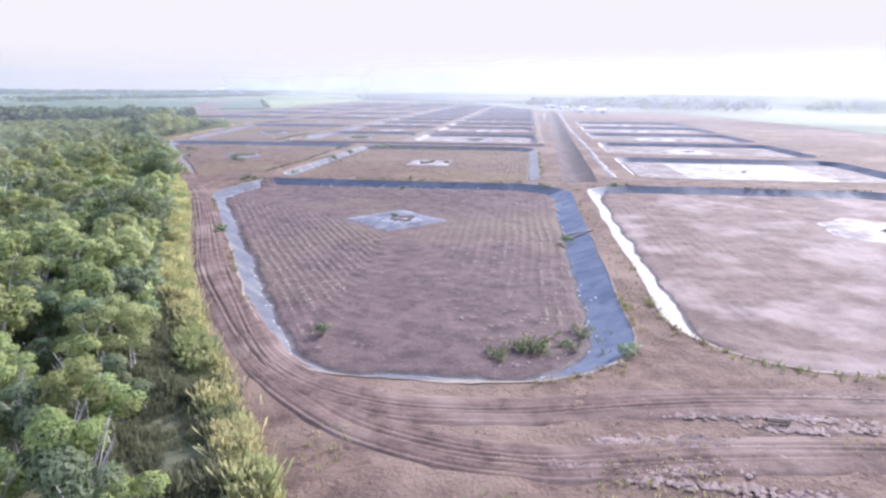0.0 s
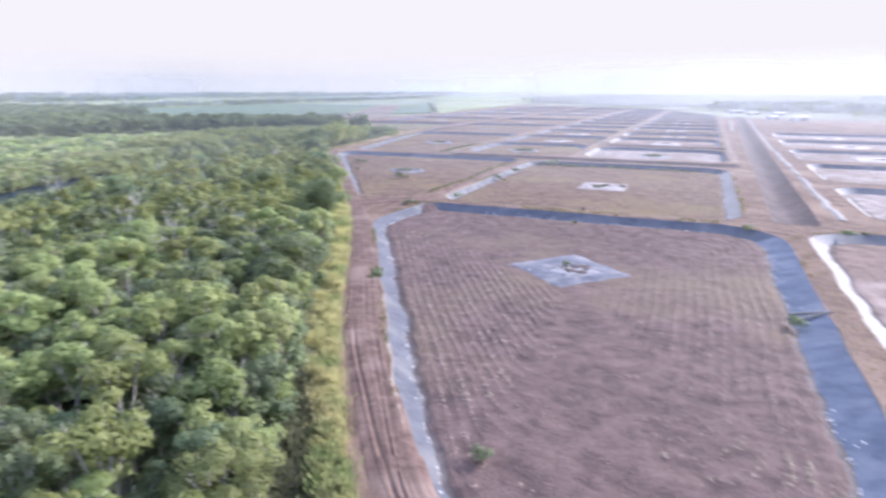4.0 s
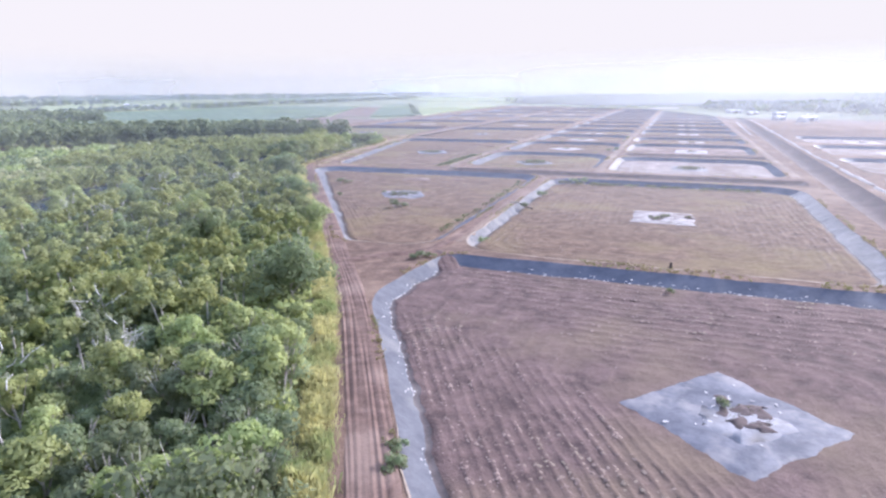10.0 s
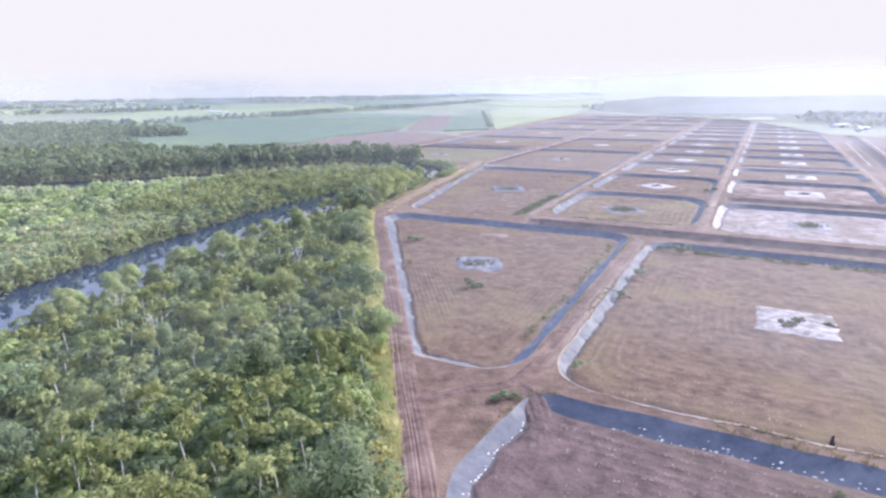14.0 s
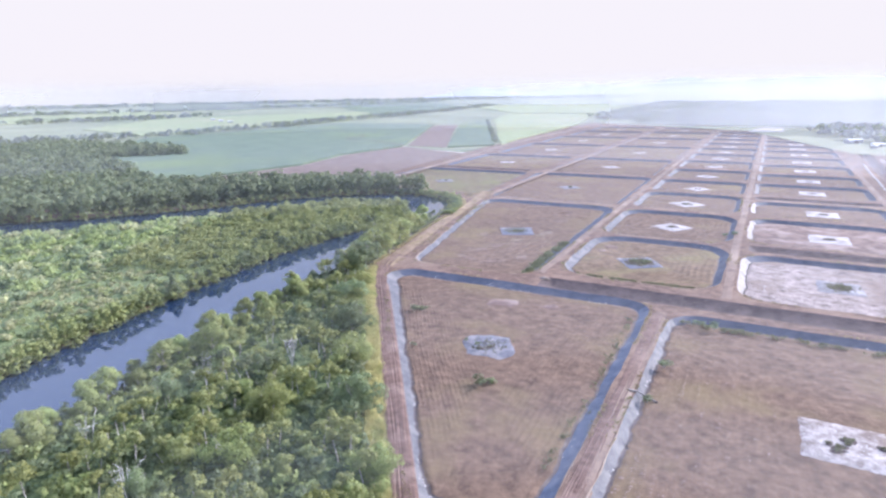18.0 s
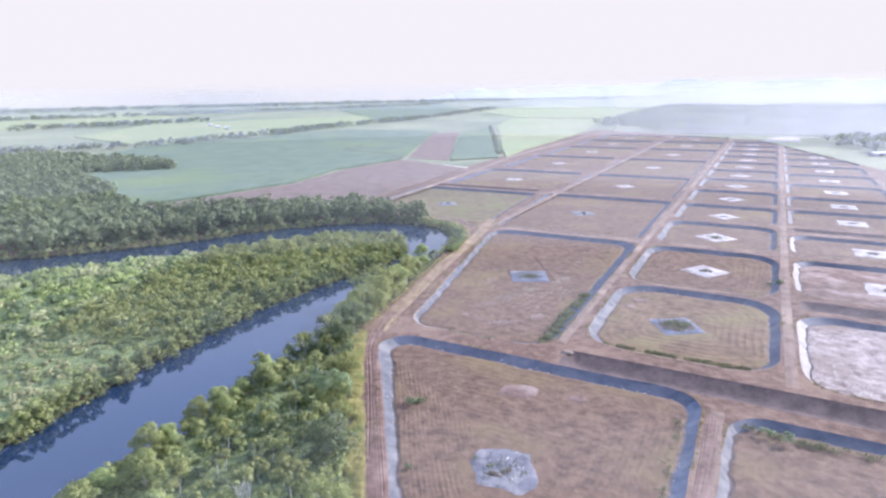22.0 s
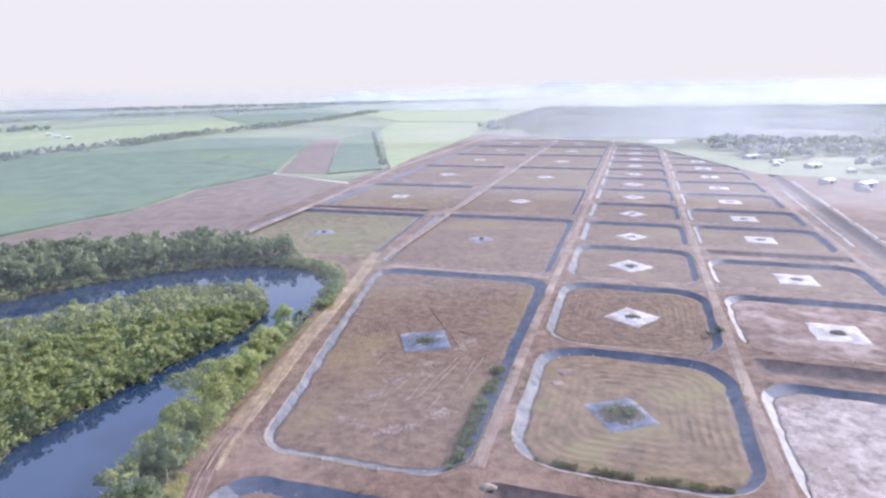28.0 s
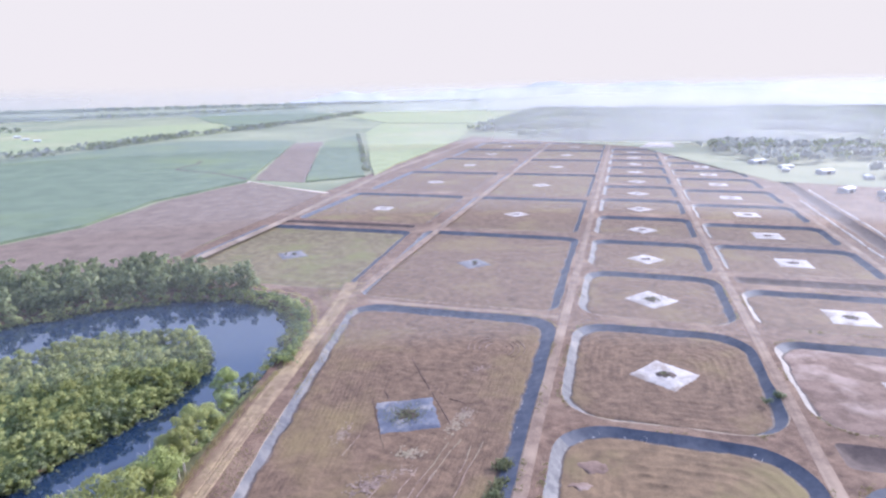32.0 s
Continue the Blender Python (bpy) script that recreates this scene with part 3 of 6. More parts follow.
pond([(-2, 338.8), (55, 338.8), (55, 391), (-2, 391)], r=10, bank=2.1, face=M_BANKW, mounds=1, lump=0.3, reeds=500, clods=9000, sludge=M_SLUDGEP, clodmat=M_SLUDGEM, bed=M_BEDW, patch=(25.6, 365.2), psize=9.3, seed=9.5, prings=34, turn=27)
pond([(-1.5, 409), (54, 409), (54, 458.5), (-1.5, 458.5)], r=10, bank=2.1, face=M_BANKW, sludge=M_SLUDGEW, mounds=1, bed=M_BEDP, patch=(27.6, 432), psize=11, seed=10.5, prings=26, turn=27)
pond([(-2, 467), (55, 467), (55, 505), (-2, 505)], r=9, bank=2.1, face=M_BANKW, sludge=M_SLUDGEW, mounds=1, patch=(28.2, 485.5), psize=10.4, seed=11.5, prings=26, turn=27)
pond([(-135.5, 466), (-63, 466), (-63.2, 571), (-142.5, 571)], r=7, bank=2.1, patch=(-104.5, 519), psize=8.5, bed=M_BED, seed=12.5, lean=0.9, face=M_BANK, prings=28, turn=-18)
pond([(-230, 470), (-142, 470), (-149.5, 567), (-237, 567)], r=7, bank=2.1, patch=(-190.5, 514.5), psize=8.8, bed=M_BEDO, seed=13.5, lean=0.8, prings=28, turn=-18)
for k, (b0, b1) in enumerate(((580, 677), (688, 798), (808, 908), (918, 1008), (1018, 1104))):
    pond([(-139, b0), (-65, b0), (-65, b1), (-141, b1)], r=6, bank=2.2, step=4, patch=(-104, b0 * 0.5 + b1 * 0.5 - 2), psize=8.6, bed=(M_BED, M_BEDG)[k % 2], seed=20 + k, prings=14, near=False, turn=-18)
    pond([(-229, b0 + 5), (-148, b0 + 5), (-149, b1), (-231, b1)], r=6, bank=2.2, step=4, patch=(-191, b0 * 0.5 + b1 * 0.5), psize=8.6, bed=(M_BEDG, M_BED)[k % 2], seed=30 + k, prings=14, near=False, turn=(27, -18)[k % 2])
for k in range(9):
    b0 = 523 + k * 57.5
    pond([(-56.5, b0), (-7, b0), (-7, b0 + 46.5), (-56.5, b0 + 46.5)], r=7, bank=2.1, face=M_BANKP, step=4, patch=(-32.5, b0 + 19), psize=8.8, seed=40 + k, prings=12, near=False, turn=-15)
for k, (b0, b1) in enumerate(((527, 571), (579, 618), (628, 675), (684, 732), (742, 790), (799, 843), (852, 898), (908, 950), (960, 1002))):
    pond([(-2, b0), (55, b0), (55, b1), (-2, b1)], r=7, bank=2.1, face=M_BANKP, step=4, patch=(27, b0 * 0.5 + b1 * 0.5), psize=10, seed=50 + k, prings=12, near=False, turn=27)
for k in range(5):
    b0 = 236 + k * 62
    a0 = 79 + 0.022 * (b0 - 236)
    pond([(a0, b0), (a0 + 74, b0), (a0 + 74, b0 + 52), (a0 + 1, b0 + 52)], r=7, bank=2.4, face=M_BANKW, step=4, patch=(115, b0 + 26), psize=(30, 12, 14, 12, 12)[k], lump=(0.03, 0.2, 0.2, 0.2, 0.2)[k], seed=60 + k, prings=12, near=False, bed=M_BEDW, turn=27)

# ---------- ditches ----------
def ditch(pts, w, depth, label, seed):
    """A dry ditch with sloped sides between two points of the grid."""
    (a0, b0), (a1, b1) = pts
    p0, p1 = Vector((*G(a0, b0), 0)), Vector((*G(a1, b1), 0))
    t = (p1 - p0).normalized()
    nn = Vector((-t.y, t.x, 0))
    poly = [p0 - nn * w / 2, p1 - nn * w / 2, p1 + nn * w / 2, p0 + nn * w / 2]
    poly = [(q.x, q.y) for q in poly]
    rim = jitter(outline(poly, 1.5, 0, 3.0), 0.4, 0.15, seed)
    HOLES.append(rim)
    toe = outline(poly, 1.5, w * 0.32, 3.0)
    c = rim.mean(0)
    cen = np.clip((toe - np.array([p0.x, p0.y])) @ np.array([t.x, t.y]), w * 0.5, (p1 - p0).length - w * 0.5)
    line = np.array([p0.x, p0.y]) + cen[:, None] * np.array([t.x, t.y])
    v, f = rings([rim, toe, line], [0, -depth, -depth - 0.1])
    e = new("ditch", mesh_np("ditch", v - np.array([c[0], c[1], 0]), f, M_DITCH, True))
    e.location = (c[0], c[1], 0)
    return tagged(e, label, "ditch", kind="structure")


ditch([(63.5, 226), (77.5, 900)], 9.0, 1.6, "long straight drain of bare dark earth", 70.1)
ditch([(-57, 329.5), (58, 329.5)], 10, 1.8, "wide dry ditch of dark brown earth", 71.2)
ditch([(0, 400), (57, 400)], 9, 1.6, "wide dry ditch of dark brown earth", 72.2)
ditch([(-1, 516), (57, 516)], 8, 1.5, "dry ditch of dark brown earth", 73.2)
ditch([(-236, 576), (-152, 577.5)], 6, 1.4, "narrow dry ditch of dark earth", 74.2)

# ---------- river ----------
EAST = [(120, -60), (86, 20), (50, 66), (29, 86), (14, 93), (-4, 101), (-17, 114), (-29, 132), (-36, 153), (-39, 190), (-39, 225), (-35, 255), (-30, 282), (-24, 310), (-18, 335), (-13, 360), (-8, 398), (-2, 422), (0, 448), (-4, 467), (-18, 481), (-42, 486), (-72, 478), (-104, 459), (-132, 432), (-190, 396), (-300, 360), (-520, 330)]
ISLAND = [(-520, 290), (-300, 330), (-190, 354), (-128, 393), (-98, 412), (-72, 429), (-50, 444), (-32, 445), (-22, 436), (-20, 424), (-24, 408), (-36, 386), (-46, 366), (-54, 340), (-60, 312), (-64, 285), (-68, 250), (-69.5, 220), (-70, 190), (-69, 164), (-67, 146), (-63, 128), (-58, 113), (-50, 97), (-26, 60), (20, -20), (60, -100)]


def smooth_line(pts, n):
    p = np.array(pts, float)
    out = []
    for i in range(len(p) - 1):
        p0, p1, p2, p3 = p[max(i - 1, 0)], p[i], p[i + 1], p[min(i + 2, len(p) - 1)]
        for j in range(n):
            t = j / n
            out.append(0.5 * (2 * p1 + (p2 - p0) * t + (2 * p0 - 5 * p1 + 4 * p2 - p3) * t * t + (3 * p1 - p0 - 3 * p2 + p3) * t ** 3))
    out.append(p[-1])
    return np.array(out)


E_L, I_L = smooth_line(EAST, 5), smooth_line(ISLAND, 5)
RIVER = np.concatenate([E_L, I_L])
RIVER = jitter(RIVER, 1.2, 0.15, 5.5)
HOLES.append(RIVER)

# ---------- ground sheet ----------
from mathutils.geometry import delaunay_2d_cdt


def fill(outer, holes, extra=()):
    """Triangles of a sheet with holes."""
    vs, es = [], []
    for lp in [outer, *holes]:
        s = len(vs)
        vs += [Vector((float(x), float(y))) for x, y in lp]
        es += [(s + i, s + (i + 1) % len(lp)) for i in range(len(lp))]
    vs += [Vector((float(x), float(y))) for x, y in extra]
    v, _, f, *_ = delaunay_2d_cdt(vs, es, [], 0, 1e-4)
    v = np.array([(q.x, q.y) for q in v])
    f = np.array([t for t in f if len(t) == 3])
    mid = v[f].mean(1)
    keep = inside(outer, mid)
    for h in holes:
        b0, b1 = np.min(h, 0), np.max(h, 0)
        near = np.all((mid > b0) & (mid < b1), 1)
        k = np.where(near)[0]
        keep[k[inside(h, mid[k])]] = False
    return v, f[keep]


R = 4700
outer = [(R * math.cos(a / 40 * 2 * math.pi), R * math.sin(a / 40 * 2 * math.pi)) for a in range(40)]
grid = [(x + random.uniform(-2, 2), y + random.uniform(-2, 2)) for x in range(-300, 420, 12) for y in range(40, 1200, 12)]
grid += [(x + random.uniform(-0.5, 0.5), y + random.uniform(-0.5, 0.5)) for x in np.arange(60, 170, 1.7) for y in np.arange(55, 118, 1.7)]
gv, gf = fill(outer, HOLES, grid)
gz = np.array([(noise.noise((x * 0.05, y * 0.05, 0)) * 0.12 + (noise.noise((x * 0.25, y * 0.6, 4)) * 0.14 + noise.noise((x * 0.9, y * 0.9, 7)) * 0.12) * (60 < x < 170 and y < 118)) * (-280 < x < 420 and 30 < y < 1180) - 0.02 for x, y in gv])
rimset = {(round(float(x), 2), round(float(y), 2)) for h in HOLES for x, y in h}
gz = np.array([0.0 if (round(float(x), 2), round(float(y), 2)) in rimset else z for (x, y), z in zip(gv, gz)])
ground = new("ground", mesh_np("ground", np.c_[gv, gz], gf, M_SOIL, True))
tagged(ground, "bare dry brown earth with vehicle tracks", "ground", kind="structure")

rv, rf = fill(RIVER, [])
river = new("river", mesh_np("river", np.c_[rv, np.full(len(rv), -0.6)], rf, M_RIVER))
tagged(river, "calm dark river reflecting the sky", "river", kind="structure")
v, f = rings([RIVER, RIVER], [0.0, -2.2])
tagged(new("river_bank", mesh_np("river_bank", v, f, M_FLOOR)), "low muddy river bank under mangroves", "bank", kind="structure")

# mud pushed over the bank where vehicles cross the corner of the first pond
def crossing(a0, b0, a1, b1, w, label):
    """A worn ramp from the bank's top at (a0, b0) down to the bed at (a1, b1)."""
    p, q = np.array(G(a0, b0)), np.array(G(a1, b1))
    ln = np.linalg.norm(q - p)
    t = (q - p) / ln
    nn = np.array([-t[1], t[0]])
    nu, nv = 26, 22
    vs = []
    for i in range(nu):
        u = i / (nu - 1)
        for j in range(nv):
            l = 2 * j / (nv - 1) - 1
            xy = p + t * ln * u + nn * w / 2 * l * (0.8 + 0.35 * u)
            z = 0.04 - 1.30 * (3 * min(1, max(0, (u - 0.2) / 0.42)) ** 2 - 2 * min(1, max(0, (u - 0.2) / 0.42)) ** 3)
            z += 0.16 * noise.noise((xy[0] * 0.9, xy[1] * 0.9, 2.0)) - 0.12 * math.exp(-((abs(l) - 0.4) / 0.12) ** 2)
            vs.append((*xy, z - 0.75 * abs(l) ** 5 - 0.3 * (u > 0.97) - 0.25 * (u < 0.03)))
    i = np.arange(nu * nv).reshape(nu, nv)
    f = np.stack([i[:-1, :-1], i[1:, :-1], i[1:, 1:], i[:-1, 1:]], -1).reshape(-1, 4)
    tagged(new("mud_crossing", mesh_np("mud_crossing", vs, f, M_BEDD, True)), label, "mud", kind="structure")


crossing(-19.5, 221.8, -10.5, 209.0, 4.6, "worn brown mud ramp over the corner of the bank")

# ---------- fields and distance ----------
def slab(name, poly, z, mat, label, category):
    """A field of crop of one height, with sides."""
    p = [Vector((*q, 0)) for q in poly]
    pts = []
    for i, q in enumerate(p):
        n = p[(i + 1) % len(p)]
        m = max(2, int((n - q).length / 25))
        pts += [q.lerp(n, j / m) for j in range(m)]
    o = jitter(np.array([(q.x, q.y) for q in pts]), 2.5, 0.03, z)
    v, f = fill(o, [])
    n = len(o)
    i = np.arange(n)
    sv = np.concatenate([np.c_[o, np.full(n, -0.3)], np.c_[o, np.full(n, z)]])
    sf = np.concatenate([np.c_[i, (i + 1) % n, n + (i + 1) % n], np.c_[i, n + (i + 1) % n, n + i]])
    allv = np.concatenate([np.c_[v, np.full(len(v), z)], sv])
    ob = new(name, mesh_np(name, allv, np.concatenate([f, sf + len(v)]), mat))
    return tagged(ob, label, category, kind="structure")


slab("ploughed_field", [(-190, 482), (-130, 512), (-78, 522), (-32, 712), (-105, 776), (-143, 688), (-151, 612), (-181, 556), (-207, 512)], 0.4, M_PLOUGH, "bare ploughed brown field", "field")
slab("cane_field", [(-210, 512), (-184, 558), (-154, 614), (-146, 690), (-108, 782), (-150, 1195), (-322, 1240), (-392, 1135), (-432, 985), (-490, 890), (-450, 700), (-330, 600), (-250, 530)], 1.6, M_CANE, "dense green sugar cane field", "field")
slab("ploughed_field", [(-104, 788), (-148, 1160), (-108, 1185), (-58, 768)], 0.4, M_PLOUGH, "bare ploughed brown strip between cane", "field")
slab("cane_field", [(-56, 768), (-106, 1190), (-68, 1300), (-10, 795)], 1.4, M_CANE, "rows of young green cane", "field")
slab("cane_field", [(-2, 800), (-60, 1345), (-50, 1650), (150, 1560), (100, 1195), (66, 1058), (14, 880)], 1.2, M_CANEP, "pale green cane field beside the ponds", "field")
slab("cane_field", [(-530, 930), (-420, 1160), (-330, 1500), (-480, 1850), (-900, 1500), (-760, 1080)], 1.2, M_CANEP, "pale green cane field beyond the creek trees", "field")
slab("cane_field", [(-340, 1560), (-250, 2300), (-480, 3000), (-800, 2500), (-520, 1900)], 1.2, M_CANE, "distant green cane field", "field")
slab("cane_field", [(-40, 1680), (-230, 2300), (120, 2900), (380, 2100), (170, 1600)], 1.2, M_CANEP, "distant pale cane field", "field")
slab("cane_field", [(-1300, 1000), (-900, 1560), (-1500, 2400), (-2600, 1900), (-2300, 900)], 1.2, M_CANEP, "distant pale cane field", "field")


def strip(name, pts, w, z, mat, label, category, amp=0.0, cols=2, profile=None, seg=2.5):
    """A ribbon along a line, with an optional cross profile."""
    l = smooth_line(pts, max(2, int(np.linalg.norm(np.diff(np.array(pts), axis=0), axis=1).mean() / seg)))
    t = np.gradient(l, axis=0)
    t /= np.linalg.norm(t, axis=1)[:, None]
    nn = np.c_[-t[:, 1], t[:, 0]]
    u = np.linspace(-0.5, 0.5, cols)
    vs = []
    for j, uu in enumerate(u):
        q = l + nn * (uu * w) + nn * np.array([noise.noise((x * 0.1, y * 0.1, 3.0)) * amp for x, y in l])[:, None]
        h = np.full(len(l), z) + (profile(uu, l) if profile else 0)
        vs.append(np.c_[q, h])
    n = len(l)
    v = np.concatenate(vs)
    i = np.arange(n - 1)
    f = np.concatenate([np.c_[j * n + i, (j + 1) * n + i, (j + 1) * n + i + 1, j * n + i + 1] for j in range(cols - 1)])[:, ::-1]
    ob = new(name, mesh_np(name, v, f, mat, True))
    return tagged(ob, label, category, kind="structure")


strip("field_track", [(-190, 861), (-175, 848), (-137, 814), (-105, 779), (-69, 745), (-30, 714)], 3.5, 0.2, M_TRACK, "pale dirt track between the fields", "track")

# tree edge along the service road
EDGE = [(96, -20), (78, 40), (64, 87), (56, 110), (48, 140), (36.5, 192), (20, 245), (8, 283), (-4, 320), (-9, 340)]
EDGE_L = smooth_line(EDGE, 8)


ROAD_W = 4.8


def ruts(u, l):
    """Several wheel ruts with pushed-up rims, deeper and shallower along the way."""
    x = u * ROAD_W
    out = []
    for p in l:
        h = 0.0
        for c in (-1.9, -1.3, -0.6, -0.1, 0.6, 1.2, 1.8):
            cc = c + noise.noise((p[0] * 0.025, p[1] * 0.025, c)) * 0.9
            deep = max(0.0, 0.05 + 0.16 * noise.noise((p[0] * 0.05, p[1] * 0.05, c * 3)))
            h += -deep * math.exp(-((x - cc) / 0.15) ** 2) + deep * 0.7 * math.exp(-((x - cc - 0.26) / 0.13) ** 2)
        out.append(h + noise.noise((p[0] * 0.25, p[1] * 0.25, x * 1.7)) * 0.04)
    return np.array(out) - 0.42 * abs(2 * u) ** 6


M_ROAD = material("rutted_brown_road", (0.069, 0.042, 0.033), (0.152, 0.098, 0.077), scale=0.6, fine=3.5, bump=0.9, c3=(0.184, 0.128, 0.102), big=0.12)
south_pts = [(150, 70), (126, 77), (108, 81.5), (92, 84.5), (80, 86), (71, 91), (66, 97), (62.6, 103), (60.4, 109)]
road_pts = [(118, 86), (104, 89), (92, 91), (80, 92), (70, 95.5), (62.5, 103.5), (56.6, 120), (52.3, 135), (47, 160), (39.7, 190), (31.2, 217), (22.4, 245), (12.6, 276), (1.8, 310), (-4.8, 331), (-6, 345), (-5, 356)]
shore_pts = [(-5.8, 341), (-5.5, 352), (-2.5, 375), (1, 405), (6, 440), (10, 470), (12.5, 500)]
M_SAND = material("sandy_tan_shore_track", (0.144, 0.101, 0.066), (0.243, 0.180, 0.119), scale=0.4, fine=3.0, bump=0.8, c3=(0.279, 0.211, 0.127), big=0.1)
strip("service_road", south_pts, ROAD_W, 0.13, M_ROAD, "muddy earth track with wheel ruts on open ground", "road", cols=50, profile=ruts, seg=1.2)
strip("shore_track", shore_pts, 6.0, 0.12, M_SAND, "sandy tan track along the narrow river bank", "track", cols=40, profile=ruts, seg=1.6)
fork_pts = [G(a, b) for a, b in ((-34.5, 203), (-31.5, 210), (-27, 215.5), (-22.5, 219), (-20.2, 224), (-19.8, 232), (-19.7, 250), (-19.6, 280), (-19.6, 316))]
strip("service_road", fork_pts, 3.3, 0.12, M_ROAD, "muddy fork of the earth road between two ponds", "road", cols=36, profile=ruts, seg=1.2)
strip("service_road", road_pts, ROAD_W, 0.15, M_ROAD, "brown earth service road with deep wheel ruts", "road", cols=50, profile=ruts, seg=1.2)

# ---------- foliage ----------
def tuft(rng, n, lobes, spread, height, leaf, base):
    """Leaf cards on the shells of several lobes: vertices, quads and soft normals of one crown."""
    lobes = int(lobes * 1.4)
    lc = np.c_[rng.normal(0, spread * 0.44, (lobes, 2)), base + rng.uniform(0.25, 0.85, lobes) * (height - base)]
    lc[:, :2] *= (1.15 - 0.55 * (lc[:, 2:] - base) / (height - base))
    lr = rng.uniform(0.22, 0.46, lobes) * spread
    k = rng.choice(lobes, n, p=lr ** 2 / (lr ** 2).sum())
    d = rng.normal(0, 1, (n, 3))
    d[:, 2] = np.where(rng.random(n) < 0.8, np.abs(d[:, 2]) * 0.9 + 0.05, d[:, 2])
    d = unit(d)
    c = lc[k] + d * (lr[k] * rng.uniform(0.72, 1.06, n))[:, None] * np.array([1, 1, 0.8])
    nrm = unit(d + rng.normal(0, 0.45, (n, 3)))
    a = unit(np.cross(nrm, rng.normal(0, 1, (n, 3))))
    b = np.cross(nrm, a)
    s = (leaf * rng.uniform(0.55, 1.25, n))[:, None]
    V = np.stack([c - a * s, c - b * s * 0.55 - nrm * s * 0.15, c + a * s, c + b * s * 0.55 - nrm * s * 0.15], 1)
    soft = unit(d * 0.75 + nrm * 0.45 + np.array([0, 0, 0.12]))
    return V.reshape(-1, 3), np.arange(n * 4).reshape(n, 4), np.repeat(soft, 4, 0)


def tube(pts, radii, sides=6):
    pts = [Vector(p) for p in pts]
    v, f = [], []
    for i, (p, r) in enumerate(zip(pts, radii)):
        t = (pts[min(i + 1, len(pts) - 1)] - pts[max(i - 1, 0)]).normalized()
        a = t.cross(Vector((0.3, 1, 0.2))).normalized()
        b = t.cross(a)
        for k in range(sides):
            th = 2 * math.pi * k / sides
            v.append(p + (a * math.cos(th) + b * math.sin(th)) * r)
    for i in range(len(pts) - 1):
        for k in range(sides):
            f.append((i * sides + k, i * sides + (k + 1) % sides, (i + 1) * sides + (k + 1) % sides, (i + 1) * sides + k))
    return np.array([tuple(q) for q in v]), np.array(f)


def joined(pieces):
    vs, fs, o = [], [], 0
    for v, f in pieces:
        vs.append(v)
        fs.append(f + o)
        o += len(v)
    return np.concatenate(vs), np.concatenate(fs)


def limbs(rng, h, spread, r0, count, up=0.6):
    """A leaning trunk with limbs that fork once."""
    lean = rng.normal(0, 0.06 * h, 2)
    top = np.array([lean[0], lean[1], h * up])
    pcs = [tube([(0, 0, -0.3), tuple(top * 0.5 + [0.1, -0.1, 0]), tuple(top)], [r0, r0 * 0.75, r0 * 0.5])]
    for i in range(count):
        th = rng.uniform(0, 6.28)
        st = top * rng.uniform(0.55, 1.0)
        e = st + np.array([math.cos(th) * spread * rng.uniform(0.3, 0.6), math.sin(th) * spread * rng.uniform(0.3, 0.6), (h - st[2]) * rng.uniform(0.45, 0.85)])
        mdl = (st + e) / 2 + [0, 0, -0.05 * h]
        pcs.append(tube([tuple(st), tuple(mdl), tuple(e)], [r0 * 0.45, r0 * 0.3, r0 * 0.14], 5))
        for j in range(2):
            th2 = th + rng.uniform(-1, 1)
            e2 = mdl + np.array([math.cos(th2) * spread * 0.35, math.sin(th2) * spread * 0.35, (h - mdl[2]) * rng.uniform(0.5, 0.95)])
            pcs.append(tube([tuple(mdl), tuple((mdl + e2) / 2 + [0, 0, 0.1]), tuple(e2)], [r0 * 0.26, r0 * 0.18, r0 * 0.07], 4))
    return joined(pcs)


def make_tree(seed, h, spread, n, leaf, mat, label, name="mangrove_tree", lobes=12, base=0.18):
    rng = np.random.default_rng(seed)
    e = thing(name, label, "tree", "trees along the river")
    v, f = limbs(rng, h, spread, 0.035 * h * 0.5, 4)
    part("trunk", mesh_np("trunk", v, f, M_BARK, True), e)
    v, f, soft = tuft(rng, n, lobes, spread, h, leaf, h * base)
    part("crown", mesh_np("crown", v, f, mat, soft=soft), e)
    return e


def scatter(poly, step, seed, jit=0.45):
    """Points in a polygon, on a shaken grid."""
    rng = np.random.default_rng(seed)
    p = np.array(poly)
    x0, y0 = p.min(0)
    x1, y1 = p.max(0)
    gx, gy = np.meshgrid(np.arange(x0, x1, step), np.arange(y0, y1, step))
    q = np.c_[gx.ravel(), gy.ravel()] + rng.uniform(-jit, jit, (gx.size, 2)) * step
    return q[inside(poly, q)], rng


# the wood between the road and the river
wood_poly = np.concatenate([EDGE_L + [-2.0, 0], [(-10, 352), (-7, 372), (-5, 396), (-1.5, 420)], E_L[(np.abs(E_L[:, 1] - 412).argmin())::-1]])


def bank_gap(pts, line, d):
    """True where points are at least d from a line of points."""
    out = np.ones(len(pts), bool)
    for i in range(0, len(pts), 500):
        q = pts[i:i + 500]
        out[i:i + 500] = np.min(np.linalg.norm(q[:, None] - line[None], axis=2), axis=1) > d
    return out


